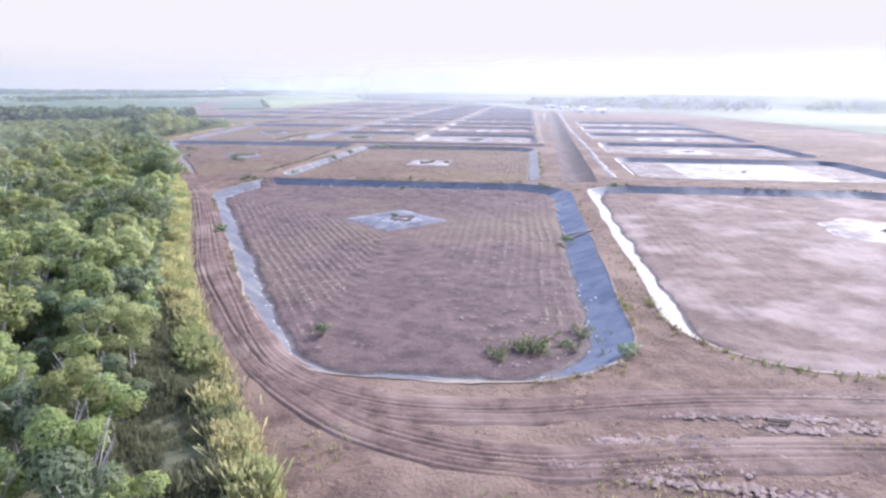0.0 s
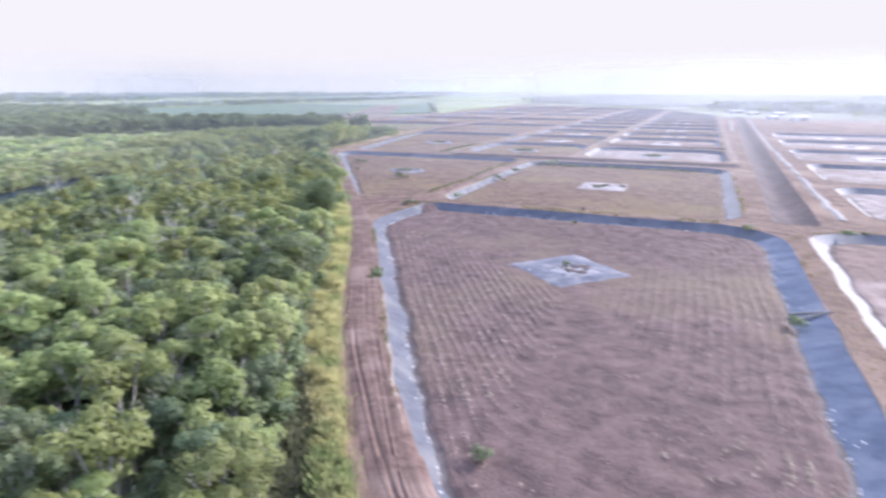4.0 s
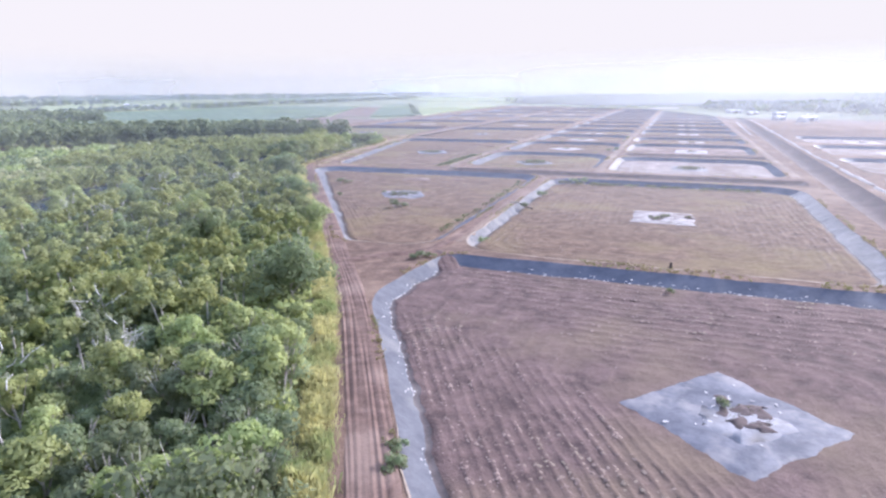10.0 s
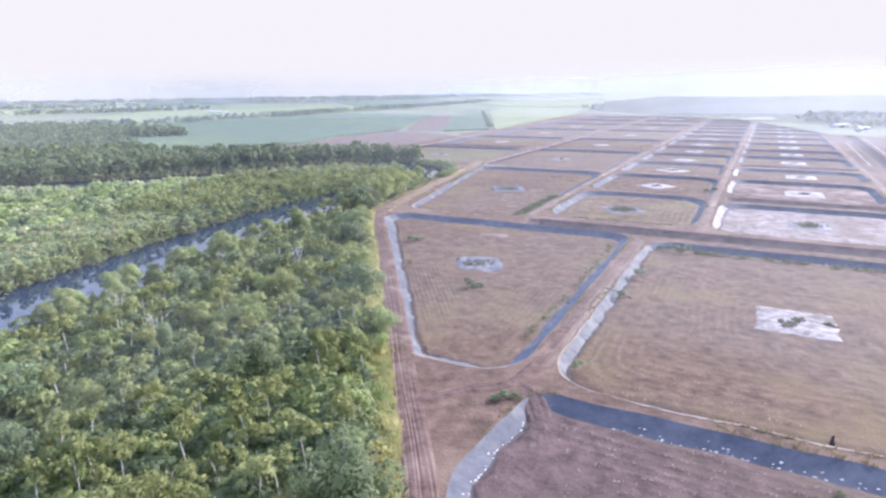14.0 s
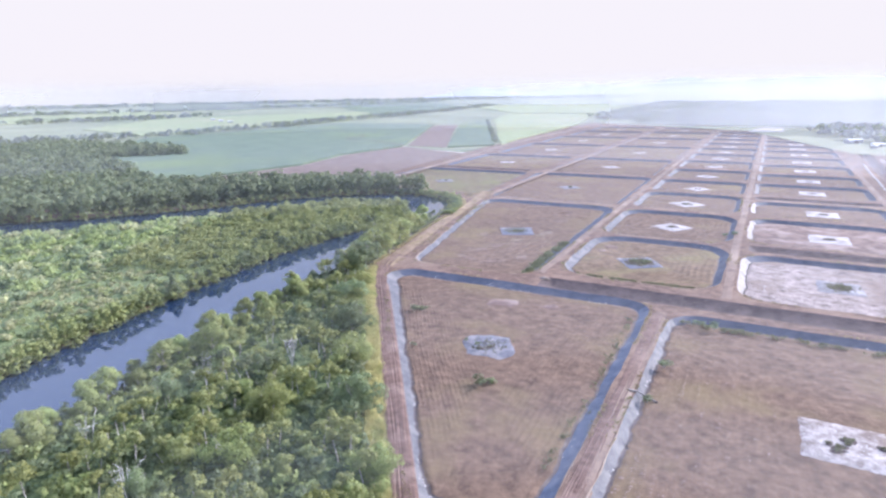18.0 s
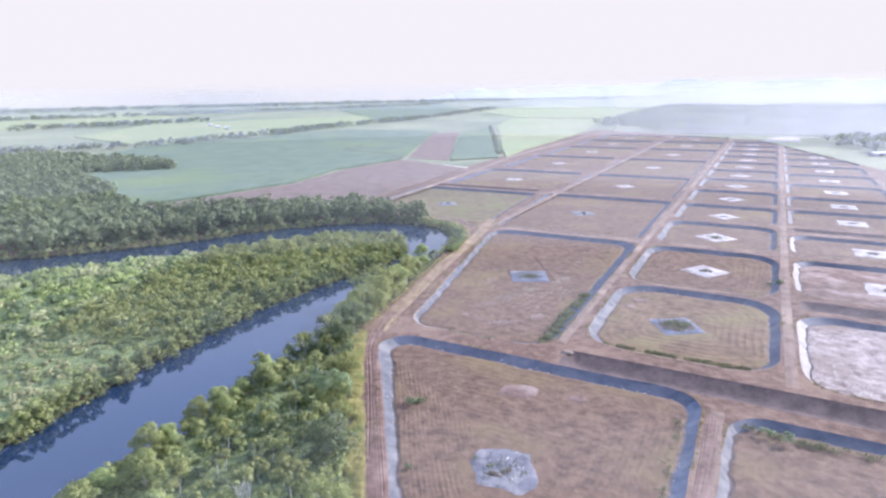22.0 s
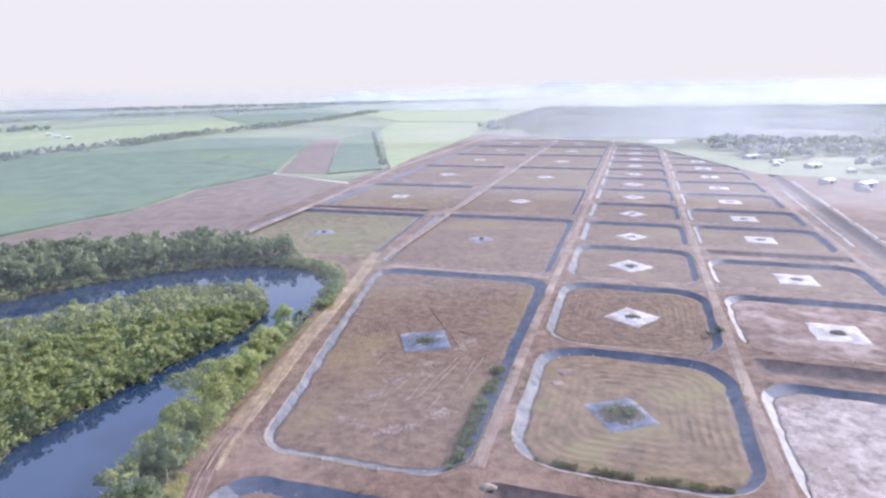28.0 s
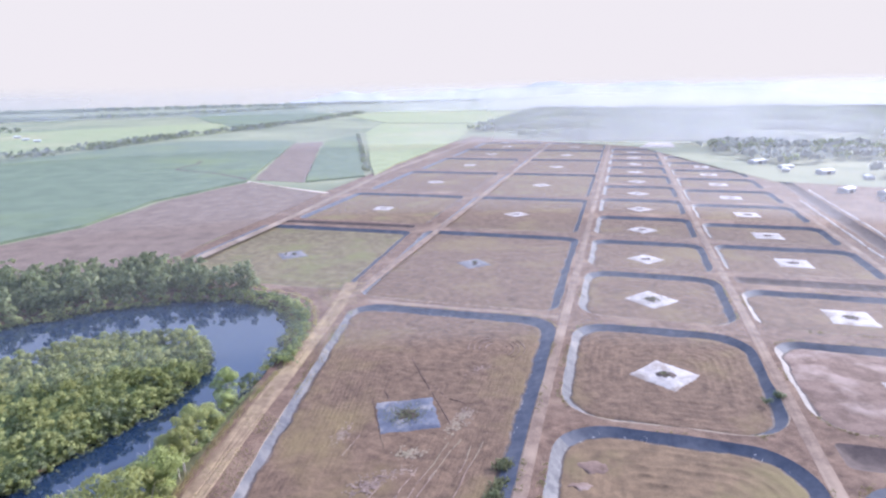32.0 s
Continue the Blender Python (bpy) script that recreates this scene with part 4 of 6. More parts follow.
pts, rng = scatter(wood_poly, 3.1, 11)
pts = pts[pts[:, 1] > 45]
pts = pts[~inside(RIVER, pts)]
DEAD = [(22, 151), (24, 144), (19, 167), (25, 161), (12, 152), (2, 172), (-8, 214), (-24, 226), (-16, 246), (-4, 258), (-28, 190)]
pts = pts[bank_gap(pts, np.array(DEAD, float), 2.2)]
pts = pts[bank_gap(pts, EDGE_L, 4.1) & ((pts[:, 1] > 118) | bank_gap(pts, EDGE_L, 5.0)) & ((pts[:, 1] > 98) | bank_gap(pts, EDGE_L, 7.5))]
kinds = [
    make_tree(1, 7.4, 2.9, 2100, 0.20, M_LEAF, "broad green mangrove tree in dense riverside wood"),
    make_tree(2, 8.2, 2.6, 2000, 0.20, M_LEAF, "tall green mangrove tree in dense riverside wood"),
    make_tree(3, 7.4, 2.5, 1900, 0.185, M_LEAF2, "bright yellow-green mangrove tree in riverside wood", base=0.52),
    make_tree(4, 7.6, 2.3, 1600, 0.18, M_LEAF5, "light olive paperbark tree in riverside wood", base=0.58),
    make_tree(5, 6.2, 2.2, 1500, 0.175, M_LEAF2, "small light green mangrove tree in riverside wood", base=0.35),
]
sel = np.argsort(np.hypot(pts[:, 0] - 52, (pts[:, 1] - 110) * 0.7))
near_n = 300
fine_kinds = [
    make_tree(1, 7.4, 2.9, 4200, 0.135, M_LEAF, "broad green mangrove tree in dense riverside wood"),
    make_tree(2, 8.2, 2.6, 4000, 0.135, M_LEAF5, "tall light olive mangrove tree in dense riverside wood"),
    make_tree(3, 7.4, 2.5, 3800, 0.125, M_LEAF2, "bright yellow-green mangrove tree in riverside wood", base=0.45),
]
start = np.hypot(pts[:, 0] - 56, pts[:, 1] - 84)
for k, i in zip(fine_kinds, np.argsort(start)):
    k.location = (*pts[i], 0)
for n_, i in enumerate(np.argsort(start)[3:48]):
    o = copy_thing(fine_kinds[n_ % 3], Matrix.Translation((*pts[i], 0)) @ Matrix.Rotation(n_ * 1.9, 4, "Z"))
    s = 0.75 + 0.35 * rng.random()
    o.scale = (s, s, s)
sel = np.array([i for i in sel if i not in set(np.argsort(start)[:48].tolist())])
for i in sel[:near_n]:
    x, y = pts[i]
    k = int(rng.choice(5, p=[0.34, 0.22, 0.2, 0.1, 0.14]))
    s = rng.uniform(0.62, 1.0) if k < 2 else rng.uniform(0.85, 1.3)
    o = copy_thing(kinds[k], Matrix.Translation((x, y, 0)) @ Matrix.Rotation(rng.uniform(0, 6.28), 4, "Z"))
    o.scale = (s, s, s * rng.uniform(0.9, 1.1))
for k in kinds:
    x, y = pts[sel[near_n + kinds.index(k)]]
    k.location = (x, y, 0)


def canopy(name, pts, rng, hs, spread, n, leaf, mats, probs, label, base=0.25, lobes=7, variants=6, cat="trees"):
    """Many crowns joined into one object."""
    vars_ = []
    for i in range(variants):
        vars_.append(tuft(np.random.default_rng(100 + i), n, lobes, spread, 1.0 * hs[1], leaf, base * hs[1]))
    vs, fm, ns = [], [], []
    for x, y in pts:
        v, f, sn_ = vars_[rng.integers(variants)]
        th = rng.uniform(0, 6.28)
        s = rng.uniform(hs[0], hs[1]) / hs[1]
        c, sn = math.cos(th) * s, math.sin(th) * s
        w = np.c_[v[:, 0] * c - v[:, 1] * sn + x, v[:, 0] * sn + v[:, 1] * c + y, v[:, 2] * s]
        vs.append(w)
        c, sn = math.cos(th), math.sin(th)
        ns.append(np.c_[sn_[:, 0] * c - sn_[:, 1] * sn, sn_[:, 0] * sn + sn_[:, 1] * c, sn_[:, 2]])
        fm.append(np.full(len(v) // 4, rng.choice(len(mats), p=probs)))
    vs = np.concatenate(vs)
    ob = new(name, mesh_np(name, vs, np.arange(len(vs)).reshape(-1, 4), list(mats), fmat=np.concatenate(fm), soft=np.concatenate(ns)))
    return tagged(ob, label, cat, kind="stuff")


rest = pts[sel[near_n + 5:]]
shore = ~bank_gap(rest, E_L, 15.0) & (rest[:, 1] < 300)
lofty = (rng.random(len(rest)) < 0.27) & ~shore
canopy("riverside_wood", rest[shore], rng, (2.4, 4.8), 2.5, 260, 0.36, (M_LEAF, M_LEAF2, M_LEAF5), (0.4, 0.35, 0.25), "lower light green growth of the wood towards the river", base=0.1)
canopy("riverside_wood", rest[~lofty & ~shore], rng, (3.2, 5.6), 2.6, 300, 0.36, (M_LEAF, M_LEAF2, M_LEAF5), (0.5, 0.35, 0.15), "dense green lower layer of the riverside wood", base=0.15)
canopy("riverside_wood", rest[lofty], rng, (6.4, 9.4), 2.4, 380, 0.30, (M_LEAF2, M_LEAF5, M_LEAF), (0.5, 0.38, 0.12), "light yellow-green crowns standing above the wood", base=0.62, lobes=8)
pcs = []
for x, y in rest[lofty]:
    hh = rng.uniform(5.0, 6.6)
    pcs.append(tube([(x, y, -0.2), (x + rng.normal(0, 0.2), y + rng.normal(0, 0.2), hh * 0.5), (x + rng.normal(0, 0.4), y + rng.normal(0, 0.4), hh)], [0.13, 0.1, 0.06], 5))
v, f = joined(pcs)
tagged(new("riverside_trunks", mesh_np("riverside_trunks", v, f, M_BARK, True)), "pale slender trunks of the riverside wood", "tree trunks", kind="stuff")

# island and far-bank mangroves
q, rng2 = scatter(I_L, 3.1, 12)
q = q[(q[:, 0] > -260) & (q[:, 1] > 40)]
close = (q[:, 0] > -100)
reach = close & (q[:, 1] < 320)
canopy("island_mangroves", q[reach], rng2, (1.8, 3.5), 2.3, 110, 0.46, (M_LEAF, M_LEAF2, M_LEAF6), (0.12, 0.38, 0.5), "low yellow-green mangroves on the river island", lobes=6)
canopy("island_mangroves", q[close & ~reach], rng2, (3.4, 6.8), 2.7, 120, 0.54, (M_LEAF, M_LEAF2, M_LEAF5), (0.1, 0.65, 0.25), "taller yellow-green mangroves towards the island tip", lobes=6)
canopy("island_mangroves", q[~close][::3], rng2, (2.6, 4.6), 4.4, 60, 1.05, (M_LEAF, M_LEAF2, M_LEAF6), (0.25, 0.5, 0.25), "low yellow-green mangroves in the middle of the island", lobes=6)
q, rng2 = scatter([(-260, 60), (-260, 340), (-330, 322), (-520, 285), (-620, 240), (-620, 40), (-260, 40)], 8.0, 13)
canopy("island_mangroves", q, rng2, (3.6, 6.0), 5.2, 60, 1.6, (M_LEAF, M_LEAF2, M_LEAF6), (0.1, 0.3, 0.6), "low yellow-green mangroves stretching away from the river", lobes=8)

# tall band on the outer bank
north = np.concatenate([E_L[(E_L[:, 1] > 452) & (E_L[:, 0] > -135)] + [0, 0], [(-190, 392), (-300, 362), (-520, 333), (-560, 470), (-530, 765), (-440, 740), (-335, 704), (-300, 684), (-335, 660), (-385, 640), (-318, 596), (-252, 538), (-190, 478), (-130, 508), (-80, 519), (-42, 508), (-14, 490), (3, 470), (5, 452)]])
q, rng2 = scatter(north, 5.2, 14)
d_in = bank_gap(q, E_L, 2.4)
q = q[d_in & ~inside(RIVER, q)]
tall = (q[:, 0] < -22)
close = q[:, 0] > -165
canopy("creek_trees", q[tall & close], rng2, (8.0, 13.5), 4.8, 200, 1.05, (M_LEAF, M_LEAF3), (0.75, 0.25), "tall dark green trees along the creek bank", lobes=14, base=-0.3)
canopy("creek_trees", q[tall & ~close][::2], rng2, (8.0, 13.5), 6.4, 110, 1.7, (M_LEAF, M_LEAF3), (0.7, 0.3), "tall dark green trees stretching away from the creek", lobes=12, base=-0.2)
canopy("bank_shrubs", q[~tall], rng2, (2.5, 5.0), 2.0, 160, 0.36, (M_LEAF, M_LEAF2), (0.55, 0.45), "green shrubs on the river bend", base=0.05)


def belt(pts, w, step, hs, seed, label, spread=6.0, n=40, leaf=1.9, name="tree_belt"):
    l = smooth_line(pts, 30)
    rng_ = np.random.default_rng(seed)
    L = np.concatenate([[0], np.cumsum(np.linalg.norm(np.diff(l, axis=0), axis=1))])
    m = int(L[-1] / step * max(1, w / step) * 1.7)
    s = rng_.uniform(0, L[-1], m)
    p = np.c_[np.interp(s, L, l[:, 0]), np.interp(s, L, l[:, 1])] + rng_.normal(0, w / 3, (m, 2))
    keep = [noise.noise((x * 0.008, y * 0.008, seed)) > -0.42 for x, y in p]
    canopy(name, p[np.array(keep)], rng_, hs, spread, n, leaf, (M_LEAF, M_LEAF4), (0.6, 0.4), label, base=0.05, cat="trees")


belt([(-640, 760), (-500, 900), (-448, 1000), (-415, 1110), (-400, 1210), (-385, 1320), (-335, 1450), (-290, 1620), (-240, 1850), (-170, 2350)], 34, 11, (6, 12), 21, "dark belt of trees between cane fields")
belt([(-1700, 1500), (-1287, 1977), (-1099, 2247), (-819, 2537), (-500, 3163)], 70, 22, (8, 16), 22, "distant belt of trees across the plain", spread=12, n=50, leaf=3.2)
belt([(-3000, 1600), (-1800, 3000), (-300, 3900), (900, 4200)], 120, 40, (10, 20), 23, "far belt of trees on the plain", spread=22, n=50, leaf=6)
belt([(-2600, 600), (-1500, 900), (-1000, 1300), (-820, 1600)], 60, 22, (8, 14), 24, "distant belt of trees across the plain", spread=12, n=50, leaf=3.2)
belt([(-68, 1305), (-45, 1110), (-8, 803)], 3, 5, (2.5, 4.0), 25, "dark hedge between two cane fields", spread=3.0, n=60, leaf=0.9, name="hedge")
q, rng2 = scatter([(76, 1165), (150, 1215), (230, 1140), (305, 1060), (380, 1090), (360, 860), (420, 700), (700, 560), (1500, 1100), (1500, 2600), (500, 2600), (180, 1500)], 17, 31)
keep = np.array([noise.noise((x * 0.006, y * 0.006, 4.0)) > -0.18 for x, y in q])
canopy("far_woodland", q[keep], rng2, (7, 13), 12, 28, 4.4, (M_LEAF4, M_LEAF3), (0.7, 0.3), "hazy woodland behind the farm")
q, rng2 = scatter([(-620, 40), (-620, 240), (-520, 300), (-560, 480), (-700, 700), (-1300, 900), (-2200, 800), (-2200, -200), (-620, -100)], 24, 32)
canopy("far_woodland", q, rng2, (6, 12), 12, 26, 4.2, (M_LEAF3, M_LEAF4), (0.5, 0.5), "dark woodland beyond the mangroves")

# dark mud under the trees, with shade included in its colour
fl_v, fl_f = fill(wood_poly, [])
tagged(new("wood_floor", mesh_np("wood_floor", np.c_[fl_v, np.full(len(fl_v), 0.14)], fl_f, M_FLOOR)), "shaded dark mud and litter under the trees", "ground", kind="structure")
isl_poly = I_L.copy()
fl_v, fl_f = fill(isl_poly + [-0.4, 0], [])
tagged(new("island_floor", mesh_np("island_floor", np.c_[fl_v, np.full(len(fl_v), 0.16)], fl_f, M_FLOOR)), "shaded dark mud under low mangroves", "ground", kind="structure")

# low bushy growth that closes the gaps between the crowns
def understory(name, poly, keep, z, step, mat, label, seed):
    q, _ = scatter(poly, step, seed, 0.3)
    q = q[keep(q)]
    rim = np.array(poly)
    d = np.concatenate([np.min(np.linalg.norm(q[i:i + 400, None] - rim[None], axis=2), axis=1) for i in range(0, len(q), 400)])
    v2, _, f2, *_ = delaunay_2d_cdt([Vector((float(x), float(y))) for x, y in q], [], [], 0, 1e-4)
    f2 = np.array(f2)
    p = np.array([(a.x, a.y) for a in v2])
    longest = np.max([np.linalg.norm(p[f2[:, i]] - p[f2[:, (i + 1) % 3]], axis=1) for i in range(3)], axis=0)
    f2 = f2[longest < step * 4]
    h = np.array([0.9 * noise.noise((x * 0.35, y * 0.35, seed)) + 0.7 * noise.noise((x * 0.12, y * 0.12, seed + 3)) for x, y in q])
    zz = np.clip((d - 1.0) / 5.0, 0.0, 1.0) * (z + h) + 0.1
    tagged(new(name, mesh_np(name, np.c_[q, zz][:len(p)], f2, mat, True)), label, "bushes", kind="stuff")


understory("island_bushes", I_L, lambda q: (q[:, 0] > -300) & (q[:, 1] > 60), 1.5, 1.7, M_BUSH, "low yellow-green mangrove bushes covering the island", 301)
understory("wood_bushes", wood_poly, lambda q: (q[:, 1] > 112) & ~inside(RIVER, q) & bank_gap(q, EDGE_L, 4.0), 1.6, 1.7, M_BUSH, "green bushes under the trees of the riverside wood", 302)

# overhanging growth along both banks
for ln, sgn, sd in ((I_L, -1.0, 51), (E_L, 1.0, 52)):
    rng2 = np.random.default_rng(sd)
    w = ln[(ln[:, 0] > -260) & (ln[:, 1] > 85)]
    L = np.concatenate([[0], np.cumsum(np.linalg.norm(np.diff(w, axis=0), axis=1))])
    ss = np.arange(0, L[-1], 1.9)
    q = np.c_[np.interp(ss, L, w[:, 0]), np.interp(ss, L, w[:, 1])]
    tg = np.gradient(q, axis=0)
    tg /= np.linalg.norm(tg, axis=1)[:, None] + 1e-9
    q += np.c_[-tg[:, 1], tg[:, 0]] * rng2.uniform(0.2, 1.9, len(q))[:, None]
    q += rng2.normal(0, 0.5, q.shape)
    tip = (q[:, 0] > -85) & (q[:, 1] > 240) & (sgn < 0)
    if tip.any():
        canopy("bank_mangroves", q[tip] - [1.5, 0], rng2, (4.2, 7.0), 2.5, 240, 0.44, (M_LEAF, M_LEAF2), (0.35, 0.65), "tall bright green mangroves at the island tip", base=-0.2, lobes=9)
    sk = np.repeat(q, 2, 0) + np.repeat(np.c_[-tg[:, 1], tg[:, 0]], 2, 0) * rng2.uniform(0.0, 1.0, len(q) * 2)[:, None] + rng2.normal(0, 0.6, (len(q) * 2, 2))
    canopy("bank_mangroves", sk, rng2, (0.9, 1.8), 1.5, 34, 0.36, (M_LEAF, M_LEAF2), (0.4, 0.6), "low branches hanging over the water line", base=-1.1, lobes=5)
    bare = (q[:, 1] > 388) & (q[:, 1] < 426) & (q[:, 0] > -16) & (sgn > 0) & (rng2.random(len(q)) < 0.75)
    q = q[~bare]
    bend = (q[:, 1] > 395) & (q[:, 0] > -14) & (sgn > 0)
    if bend.any():
        canopy("bank_mangroves", q[bend] + [0.8, 0], rng2, (1.4, 2.8), 1.6, 150, 0.32, (M_LEAF, M_LEAF2), (0.5, 0.5), "low green growth on the river bend", base=-0.5, lobes=7)
    hi = (2.2, 4.4) if sgn > 0 else (1.2, 2.6)
    canopy("bank_mangroves", q[~bend], rng2, hi, 2.2 if sgn > 0 else 1.8, 140, 0.44, (M_LEAF, M_LEAF2), (0.4, 0.6), "green mangroves overhanging the river bank", base=-0.35, lobes=7)

# open plain round the farm
hull = [(260, -150), (340, 200), (430, 640), (310, 720), (310, 1010), (122, 1235), (62, 1060), (-32, 722), (-78, 522), (-200, 480), (-300, 365), (-600, 345), (-640, 20), (-100, -150)]
pv, pf = fill([(R * 0.995 * math.cos(a / 60 * 2 * math.pi), R * 0.995 * math.sin(a / 60 * 2 * math.pi)) for a in range(60)], [hull])
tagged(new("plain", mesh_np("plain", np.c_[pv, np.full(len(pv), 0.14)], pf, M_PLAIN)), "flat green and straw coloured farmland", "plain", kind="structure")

# hills on the horizon, with haze painted into their colour
def hills(az0, az1, dist, h, seed, label, mat):
    v, n = [], 90
    for i in range(n):
        az = radians(az0 + (az1 - az0) * i / (n - 1))
        env = min(1, i / 14, (n - 1 - i) / 14)
        t = h * env * (0.55 + 0.45 * noise.fractal((i * 0.09, seed, 0), 0.9, 2.0, 4) + 0.12 * noise.noise((i * 0.5, seed, 2)))
        for d, z in ((dist - 250, -4), (dist - 90, max(0, t * 0.6)), (dist, max(0, t))):
            v.append((math.sin(az) * d, 250 + math.cos(az) * d, z))
    f = [(i * 3 + k, (i + 1) * 3 + k, (i + 1) * 3 + k + 1, i * 3 + k + 1) for i in range(n - 1) for k in range(2)]
    tagged(new("backdrop_hills", mesh_np("backdrop_hills", v, f, mat, True)), label, "hills", kind="structure")


hills(-14, 52, 4150, 150, 3.3, "hills far behind the farm, haze painted pale blue", M_HILL)
hills(-80, -56, 4150, 75, 8.3, "far horizon hills, haze painted pale blue", M_HILL2)

# see-through shells added to imitate haze in the air, from the ponds outwards
def haze_material(name, thick, top_z):
    m = bpy.data.materials.new(name)
    m.use_nodes = True
    nt = m.node_tree
    L, N = nt.links.new, nt.nodes.new
    nt.nodes.remove(nt.nodes["Principled BSDF"])
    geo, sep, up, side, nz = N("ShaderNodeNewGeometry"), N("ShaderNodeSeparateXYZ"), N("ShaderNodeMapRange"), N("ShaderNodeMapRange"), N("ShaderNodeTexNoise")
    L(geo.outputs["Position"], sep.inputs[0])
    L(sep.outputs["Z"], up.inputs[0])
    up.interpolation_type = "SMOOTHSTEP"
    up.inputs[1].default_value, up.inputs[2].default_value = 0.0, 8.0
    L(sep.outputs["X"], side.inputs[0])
    # denser to the right, to imitate brighter haze on the sun's side
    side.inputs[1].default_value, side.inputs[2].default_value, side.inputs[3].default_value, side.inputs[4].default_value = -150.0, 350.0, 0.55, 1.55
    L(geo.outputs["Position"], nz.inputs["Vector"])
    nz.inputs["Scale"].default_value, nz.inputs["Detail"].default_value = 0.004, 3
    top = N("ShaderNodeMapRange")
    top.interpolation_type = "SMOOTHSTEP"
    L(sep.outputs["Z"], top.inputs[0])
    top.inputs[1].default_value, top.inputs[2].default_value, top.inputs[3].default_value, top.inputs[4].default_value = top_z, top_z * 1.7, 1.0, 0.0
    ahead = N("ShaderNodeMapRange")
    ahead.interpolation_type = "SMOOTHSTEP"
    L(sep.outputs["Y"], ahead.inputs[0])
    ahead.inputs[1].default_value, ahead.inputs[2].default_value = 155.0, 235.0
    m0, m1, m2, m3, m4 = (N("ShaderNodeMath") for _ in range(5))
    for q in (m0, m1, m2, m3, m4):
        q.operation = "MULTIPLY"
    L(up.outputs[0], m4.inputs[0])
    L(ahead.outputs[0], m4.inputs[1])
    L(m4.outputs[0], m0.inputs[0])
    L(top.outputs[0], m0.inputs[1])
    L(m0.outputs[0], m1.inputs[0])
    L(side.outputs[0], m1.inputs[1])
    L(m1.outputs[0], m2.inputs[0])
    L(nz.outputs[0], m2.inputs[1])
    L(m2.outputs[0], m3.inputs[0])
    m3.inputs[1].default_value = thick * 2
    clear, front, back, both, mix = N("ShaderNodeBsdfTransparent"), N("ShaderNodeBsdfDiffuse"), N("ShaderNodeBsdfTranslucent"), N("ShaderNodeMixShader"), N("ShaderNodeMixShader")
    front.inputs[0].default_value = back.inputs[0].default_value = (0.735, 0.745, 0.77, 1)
    both.inputs[0].default_value = 0.33
    L(front.outputs[0], both.inputs[1])
    L(back.outputs[0], both.inputs[2])
    L(m3.outputs[0], mix.inputs[0])
    L(clear.outputs[0], mix.inputs[1])
    L(both.outputs[0], mix.inputs[2])
    L(mix.outputs[0], nt.nodes["Material Output"].inputs[0])
    return m


# nested haze shells; the near ones veil the wood and ponds
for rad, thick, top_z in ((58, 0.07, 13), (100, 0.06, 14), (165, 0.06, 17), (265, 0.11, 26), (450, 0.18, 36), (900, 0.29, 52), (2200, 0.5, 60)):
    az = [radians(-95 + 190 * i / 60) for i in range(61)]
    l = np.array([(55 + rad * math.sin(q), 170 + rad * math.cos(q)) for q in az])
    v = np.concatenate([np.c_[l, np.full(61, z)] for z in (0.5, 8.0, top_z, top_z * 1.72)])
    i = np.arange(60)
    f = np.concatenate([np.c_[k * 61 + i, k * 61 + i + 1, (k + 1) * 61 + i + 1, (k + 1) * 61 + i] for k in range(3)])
    tagged(new("backdrop_mist", mesh_np("backdrop_mist", v, f, haze_material("thin_haze_veil", thick, top_z), True)), "added see-through shell imitating haze in the air", "mist", kind="structure")

# ---------- grass along the tree edge ----------
def grass(name, line, w, n, h, seed, label, off=0.0, mat=None):
    rng_ = np.random.default_rng(seed)
    L = np.concatenate([[0], np.cumsum(np.linalg.norm(np.diff(line, axis=0), axis=1))])
    s = rng_.uniform(0, L[-1], n)
    p = np.c_[np.interp(s, L, line[:, 0]), np.interp(s, L, line[:, 1])]
    p[:, 0] += off + rng_.normal(0, w / 2.6, n)
    th = rng_.uniform(0, 6.28, n)
    clump = np.array([0.75 + 0.9 * noise.noise((x * 0.25, y * 0.25, seed)) + 0.5 * noise.noise((x * 0.9, y * 0.9, seed + 3)) for x, y in p])
    hh = h * rng_.uniform(0.4, 1.3, n) * np.clip(clump, 0.12, 1.6)
    ww = 0.018 + hh * rng_.uniform(0.015, 0.05, n)
    a = np.c_[np.cos(th) * ww, np.sin(th) * ww, np.zeros(n)]
    b = np.c_[rng_.normal(0, 0.25, n) * hh, rng_.normal(0, 0.25, n) * hh, hh]
    base = np.c_[p, np.full(n, 0.02)]
    v = np.stack([base - a * 0.6, base + a * 0.6, base + a + b, base - a + b * 0.9], 1).reshape(-1, 3)
    ob = new(name, mesh_np(name, v, np.arange(n * 4).reshape(n, 4), mat or M_GRASS))
    return tagged(ob, label, "grass", kind="stuff")


grass("verge_grass", EDGE_L[EDGE_L[:, 1] > 50], 1.2, 64000, 0.85, 41, "tall dry yellow grass along the wood edge", off=-0.5)
grass("verge_grass", EDGE_L[EDGE_L[:, 1] > 120], 2.2, 60000, 0.95, 45, "tall pale green grass between the wood and the road", off=-1.9)
grass("verge_grass", EDGE_L[(EDGE_L[:, 1] > 50) & (EDGE_L[:, 1] < 125)], 1.7, 36000, 1.3, 43, "tall yellow-green reeds on the wood edge", off=-0.9)
grass("verge_grass", EDGE_L[(EDGE_L[:, 1] > 50) & (EDGE_L[:, 1] < 120)], 5.0, 46000, 1.0, 44, "dull green scrub grass in the shade of the trees", off=-4.6, mat=M_REED)
